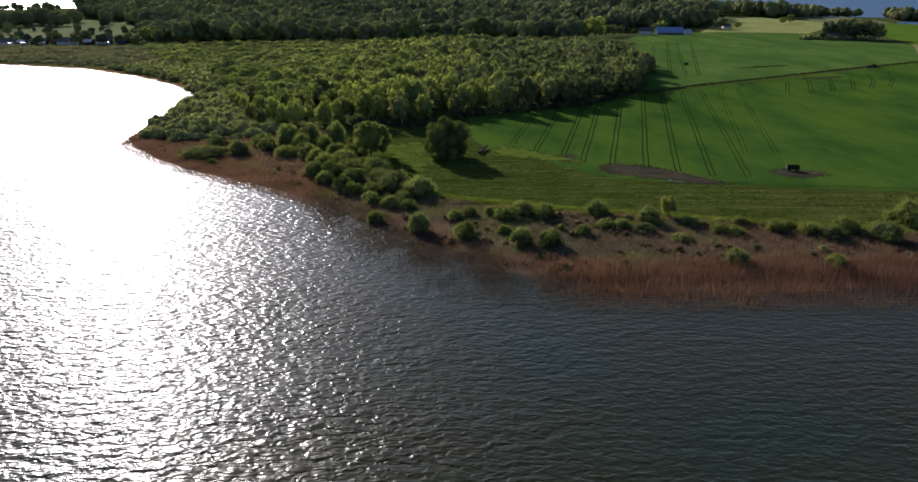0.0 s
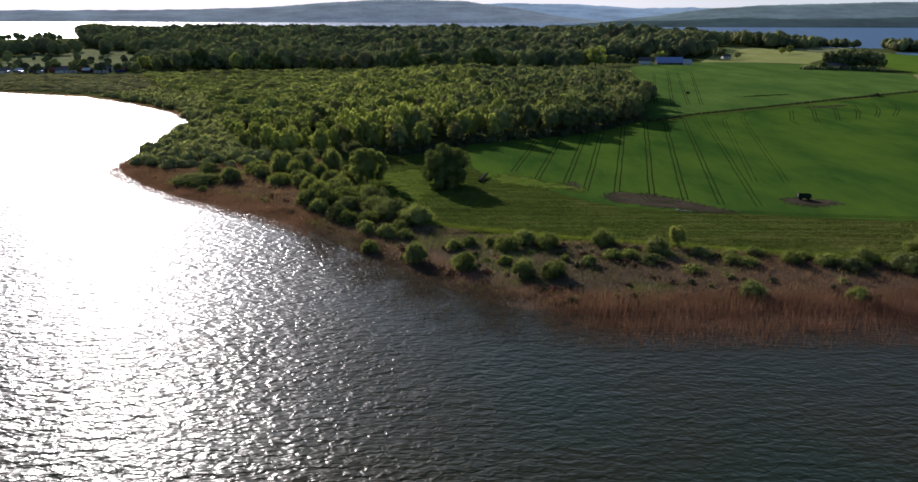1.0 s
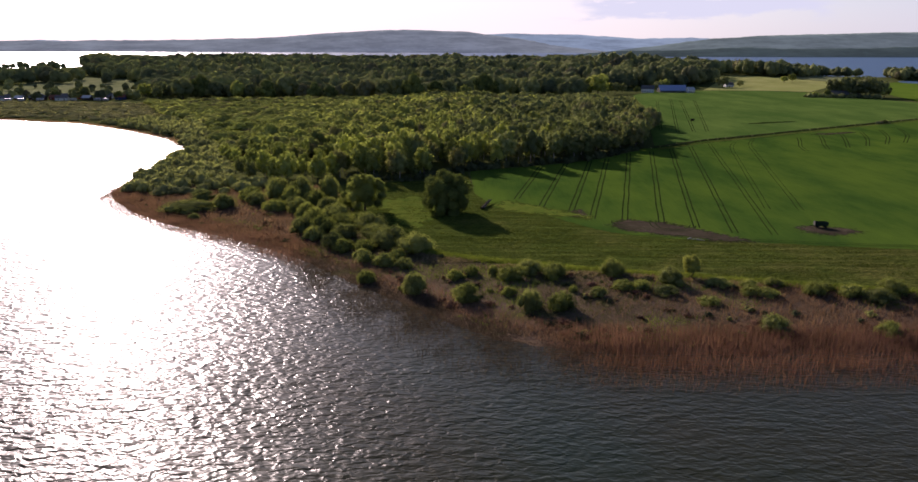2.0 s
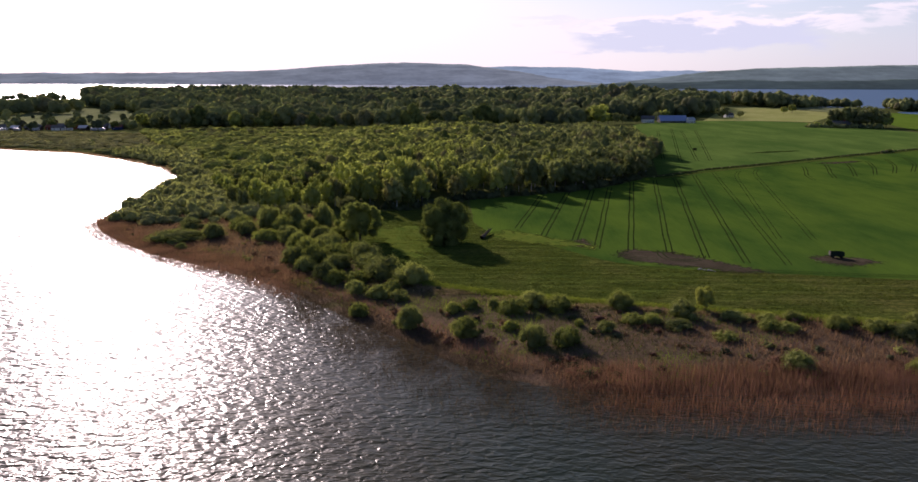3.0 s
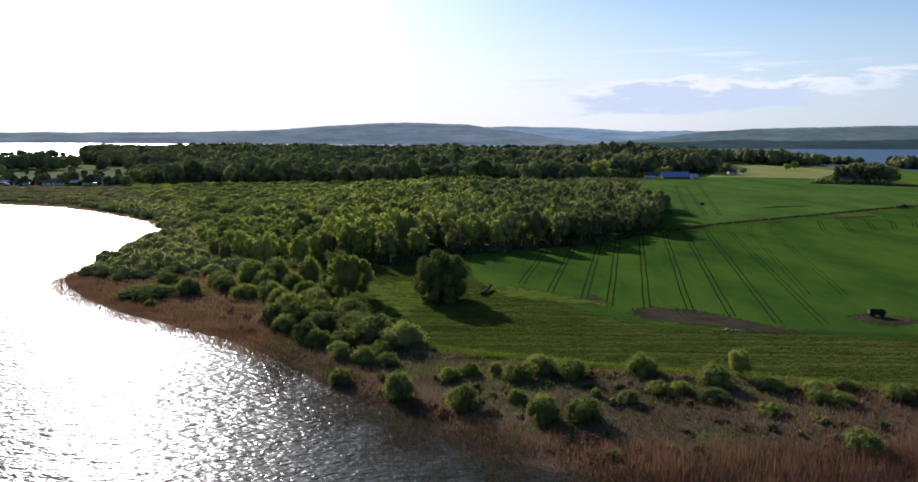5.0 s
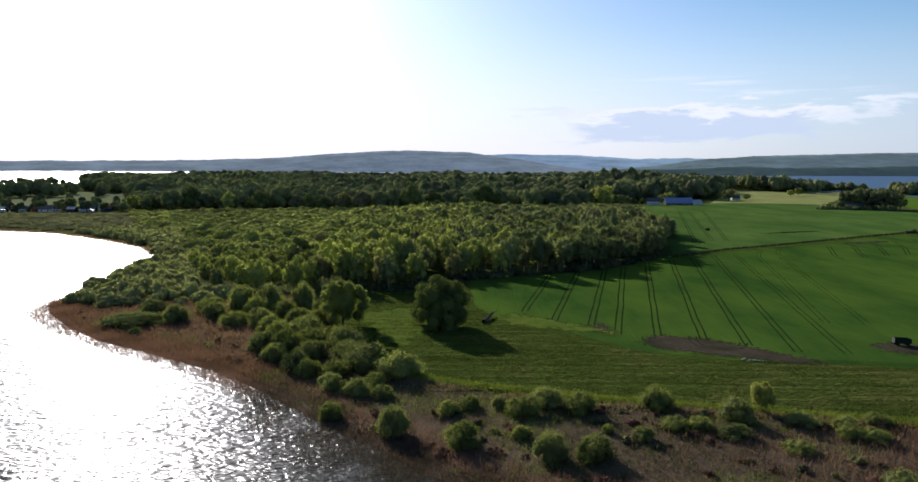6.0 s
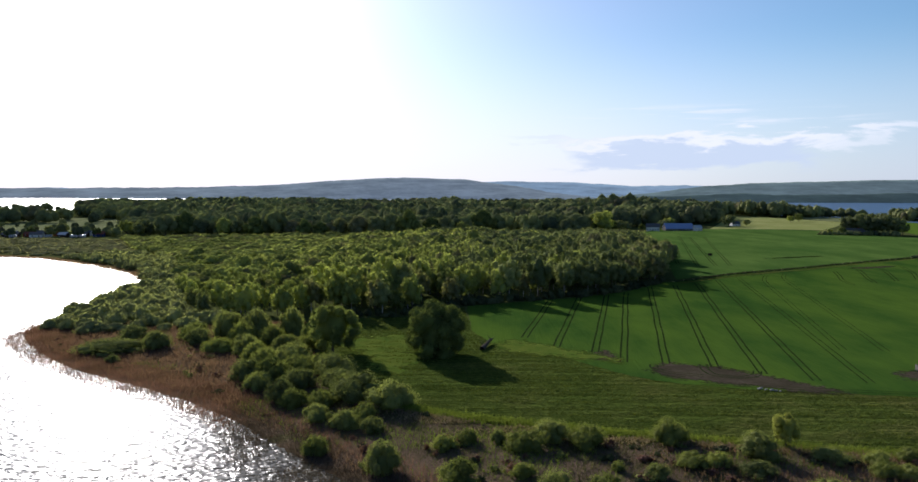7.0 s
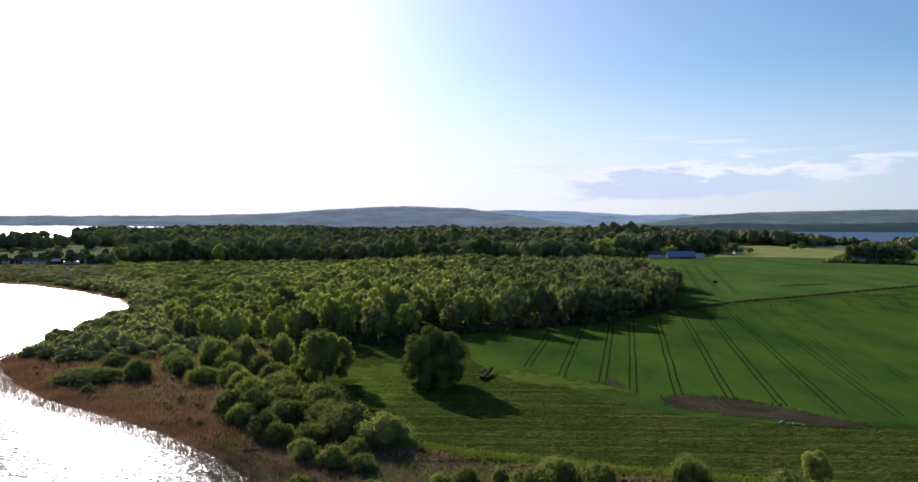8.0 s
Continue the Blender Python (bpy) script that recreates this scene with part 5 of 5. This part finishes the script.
for x in (-1.6, 1.6):
    for s in (-1, 1):
        w = Matrix.Translation((x, s * 1.0, 0.5)) @ Matrix.Rotation(math.pi / 2, 4, "X")
        bm = bmesh.new()
        bmesh.ops.create_cone(bm, cap_ends=True, segments=18, radius1=0.5, radius2=0.5, depth=0.35, matrix=w)
        bmesh.ops.bevel(bm, geom=[e for e in bm.edges if abs(e.calc_face_angle(0)) > 1], offset=0.05, segments=2, affect="EDGES")
        wheel = part("wheel", bm, RUBBER, trailer)
        bm = bmesh.new()
        bmesh.ops.create_cone(bm, cap_ends=True, segments=14, radius1=0.24, radius2=0.22, depth=0.39, matrix=w)
        part("rim", bm, IRON, wheel)
tagged(trailer, "dark green farm trailer parked on bare soil", "trailer")

# raised hide in the far field
hide = empty("hunting_hide", stand(166, 600, radians(15), 0.65))
bm = bmesh.new()
for q in ((-1.6, -1.5, 1.2, 1.6, -1.4, 3.4), (-1.6, 1.4, 1.2, 1.6, 1.5, 3.4), (-1.6, -1.4, 1.2, -1.5, 1.4, 3.4), (1.5, -1.4, 1.2, 1.6, 1.4, 3.4), (-1.5, -1.4, 1.2, 1.5, 1.4, 1.3)):
    box(bm, *q, 0.01)
part("cabin", bm, TAR_BOARD, hide)
bm = bmesh.new()
box(bm, -1.9, -1.8, 3.42, 1.9, 1.8, 3.56, 0.03)
part("roof", bm, TAR_BOARD, hide)
for x in (-1.4, 1.4):
    for y in (-1.3, 1.3):
        bm = bmesh.new()
        box(bm, x - 0.08, y - 0.08, -0.3, x + 0.08, y + 0.08, 1.2)
        part("leg", bm, TAR_BOARD, hide)
tagged(hide, "dark wooden hide on short legs in the crop", "hide")


def boulder(x, y, r, mat, label):
    bm = bmesh.new()
    bmesh.ops.create_icosphere(bm, subdivisions=2, radius=r)
    for v in bm.verts:
        k = 1 + 0.35 * noise.noise(v.co * (1.3 / r) + Vector((x, y, 0)))
        v.co = Vector((v.co.x * k * 1.3, v.co.y * k, v.co.z * k * 0.62))
    ob = part("boulder", bm, mat, None)
    ob.matrix_world = Matrix.Translation((x, y, at_ground(x, y) + 0.2 + r * 0.3)) @ Matrix.Rotation(x * 3, 4, "Z")
    return tagged(ob, label, "stone", "field stones")


for x, y, r in ((66.4, 240.8, 0.45), (67.2, 241.3, 0.6), (68.2, 240.4, 0.4), (69.2, 239.8, 0.62), (70.0, 239.4, 0.45), (67.6, 239.9, 0.3), (70.8, 239.0, 0.35)):
    boulder(x, y, 0.7 * r, STONE, "pale grey field stone on the meadow edge")

# fallen trunk by the lone tree
log = empty("fallen_trunk", Matrix.Translation((1.0, 281, at_ground(1, 281))))
ob = new("trunk", mesh_from("trunk", *tube([(0, 0, 0), (0.1, 0.05, 4), (-0.1, 0, 8), (0, 0, 12)], [0.7, 0.6, 0.5, 0.2], 9), [DEAD_WOOD], True))
ob.matrix_basis = Matrix.Translation((0, 0, 0.6)) @ Matrix.Rotation(radians(-16), 4, "Z") @ Matrix.Rotation(radians(-86), 4, "X")
put(ob, log)
for k in range(7):
    ob = new("branch", mesh_from("branch", *tube([(0, 0, 0), (0.2, 0.1, 1.0), (0.1, 0.3, 2.2)], [0.16, 0.1, 0.03], 5), [DEAD_WOOD], True))
    y = 2.0 + 1.4 * k
    ob.matrix_basis = Matrix.Translation((0.28 * y, 0.95 * y, 0.9)) @ Matrix.Rotation(radians(35 if k % 2 else -40), 4, "Y") @ Matrix.Rotation(k, 4, "Z")
    put(ob, log)
tagged(log, "dark fallen dead trunk with stubby branches", "log")

# single large trees round the farm and the settlement
park = []
for k, (mat, words) in enumerate(((WOOD_LEAF, "broad dark green tree near the farm"), (OAK_LEAF, "full-crowned green tree among houses"), (GROVE_LEAF, "lighter green tree among houses"))):
    park.append((plant("tree", crown_mesh("crown", mat, 14.0, 6.8, 1.0, 14, 620, 0.6, 7, 5, fill=1.1, low=-0.65), trunk_mesh("trunk", 12, 0.35, 7, 4.5, 0.2), words, "tree", "trees by the houses"), k))
FARM_TREES = [(112, 868, 1.0, 1), (150, 905, 0.9, 1), (131, 858, 2.05, 2), (171, 926, 0.78, 0), (189, 932, 0.58, 1), (221, 966, 0.85, 0), (240, 1010, 1.1, 2), (232, 1002, 0.8, 2), (328, 1045, 1.35, 0), (356, 1058, 0.8, 0),
              (452, 1150, 0.8, 2), (470, 1165, 0.9, 2), (404, 884, 1.5, 0), (414, 876, 1.6, 0), (424, 868, 1.75, 0), (436, 876, 1.8, 0), (444, 866, 1.6, 0), (430, 888, 1.7, 0), (451, 876, 1.5, 0), (418, 886, 1.5, 0), (450, 862, 1.1, 2), (390, 868, 0.6, 1), (378, 872, 0.5, 2),
              (310, 591, 0.28, 1), (160, 915, 0.9, 0)]
TOWN_TREES = [(-520, 790, 1.0, 0), (-498, 800, 0.8, 1), (-474, 786, 0.7, 0), (-452, 795, 0.9, 1), (-430, 790, 1.2, 0), (-424, 800, 1.3, 0), (-408, 790, 0.7, 2), (-386, 796, 1.0, 1),
              (-540, 830, 1.1, 0), (-566, 850, 1.2, 1), (-470, 830, 0.8, 0), (-372, 830, 1.5, 2), (-352, 815, 1.4, 0), (-360, 845, 1.7, 0), (-390, 870, 1.2, 1), (-345, 840, 1.6, 0)]
LAKE_TREES = [(-700, 1250, 1.0, 0), (-650, 1180, 1.1, 1), (-620, 1090, 1.3, 0), (-660, 1060, 1.4, 0), (-760, 1320, 1.3, 1), (-820, 1440, 1.5, 0), (-880, 1530, 1.6, 1), (-940, 1600, 1.5, 0),
              (-1000, 1620, 1.6, 1), (-900, 1610, 1.2, 2), (-700, 1120, 1.5, 0), (-740, 1150, 1.3, 1), (-620, 980, 1.2, 0), (-590, 930, 1.0, 1), (-545, 1010, 0.9, 2)]
LAKE_TREES += [(-676, 1066, 2.1, 0), (-662, 1078, 2.2, 1), (-648, 1070, 2.0, 0), (-690, 1075, 2.0, 0), (-652, 1110, 2.5, 1), (-636, 1100, 2.3, 2), (-668, 1120, 2.4, 1), (-612, 1078, 1.9, 0), (-602, 1084, 1.7, 0),
               (-700, 1090, 2.0, 1), (-720, 1080, 2.1, 0), (-740, 1085, 1.9, 1), (-617, 1150, 1.7, 2), (-640, 1180, 1.8, 1), (-600, 1200, 1.7, 0), (-623, 1232, 1.9, 1), (-660, 1260, 1.8, 0), (-700, 1330, 1.9, 1),
               (-640, 1320, 1.7, 0), (-720, 1400, 1.9, 0), (-780, 1480, 2.0, 1), (-820, 1560, 2.0, 0), (-700, 1480, 1.9, 1), (-560, 1130, 1.6, 2), (-540, 1080, 1.5, 1)]
more = [(x, y, rng.uniform(0.6, 1.15), int(rng.integers(0, 3))) for x, y in scatter([(-570, 770), (-350, 790), (-340, 840), (-420, 850), (-580, 840)], 24)]
more += [(x, y, rng.uniform(0.8, 1.3), int(rng.integers(0, 2))) for x, y in scatter([(-900, 1330), (-720, 1200), (-640, 1100), (-600, 1150), (-700, 1300), (-900, 1480), (-1010, 1600), (-1060, 1560)], 42)]
more += [(x, y, rng.uniform(0.45, 0.95), int(rng.integers(0, 3))) for x, y in scatter([(-600, 880), (-430, 865), (-395, 880), (-470, 1040), (-660, 1010)], 40)]
used = set()
for x, y, s, k in FARM_TREES + [(x, y, 0.72 * s, k) for x, y, s, k in TOWN_TREES]:
    ob = park[k][0]
    m = stand(x, y, x * 0.7, s, rng.uniform(0.85, 1.15))
    if k in used:
        place(ob, m)
    else:
        ob.matrix_world = m
        used.add(k)

massed("tree_belt", [(big_crown, x, y, 5.6 * s, 10.5 * s) for x, y, s, k in LAKE_TREES + more], WOOD_LEAF,
       "scattered dark trees among gardens and along the far lake", "trees")
sheet("shore_meadow", [(545, 1168), (562, 1155), (652, 1205), (655, 1285), (640, 1360), (560, 1392), (500, 1288)], DRY_MEADOW, 0.2, "pale rough pasture by the far lake", "meadow", 30)
sheet("left_meadow", [(-560, 870), (-430, 860), (-400, 880), (-470, 1040), (-560, 1180), (-700, 1240), (-640, 1000)], DRY_MEADOW, 0.2, "pale green meadow behind the settlement", "meadow", 30)
HEDGE = [(366, 868), (440, 850), (444, 856), (372, 876)]
massed("hedge", [(far_hummock, x, y, rng.uniform(3, 4.5), rng.uniform(3, 6)) for x, y in scatter(HEDGE, 4.5)], WOOD_LEAF, "dark hedge round a farmstead", "hedge")
ISLAND = [(700, 1298), (742, 1285), (782, 1310), (788, 1360), (755, 1400), (715, 1385)]
BELT = [(560, 1405), (595, 1372), (655, 1362), (690, 1392), (645, 1420), (600, 1490)]
massed("woods", [(mid_crown, x, y, rng.uniform(7, 10), rng.uniform(12, 20)) for x, y in scatter(ISLAND, 13) + scatter(BELT, 15)], WOOD_LEAF, "dark tree belt along the lake shore", "woods")

# rank growth along the ditch
line = np.array([q for a, b in zip(DITCH_LINE, DITCH_LINE[1:]) for q in along(*a, *b, 0.12)])
line = line[[noise.noise((x * 0.08, y * 0.05, 3)) > -0.25 + 0.3 * rng.normal() for x, y in line]]
x, y = line[:, 0] + rng.normal(0, 0.5, len(line)), line[:, 1] + rng.normal(0, 0.6, len(line))
v, f = blades(x, y, ground_z(x, y) + 0.1, rng.uniform(0.4, 1.3, len(x)), rng.uniform(0.25, 0.6, len(x)), 0.25)
tagged(new("ditch_grass", mesh_from("ditch_grass", v, f, [DARK_SHADE_LEAF])), "rank dark grass and herbs along the ditch", "grass", kind="stuff")
massed("ditch_growth", [(tuft, x, y, rng.uniform(0.6, 1.3), rng.uniform(0.6, 1.5)) for x, y in line[:: 60]] + [(mound, 312 + d, 594 + 0.6 * d, 2.2, 2.8) for d in (-9, -5, -1, 2)],
       WOOD_LEAF, "low dark growth along the ditch", "shrubs")
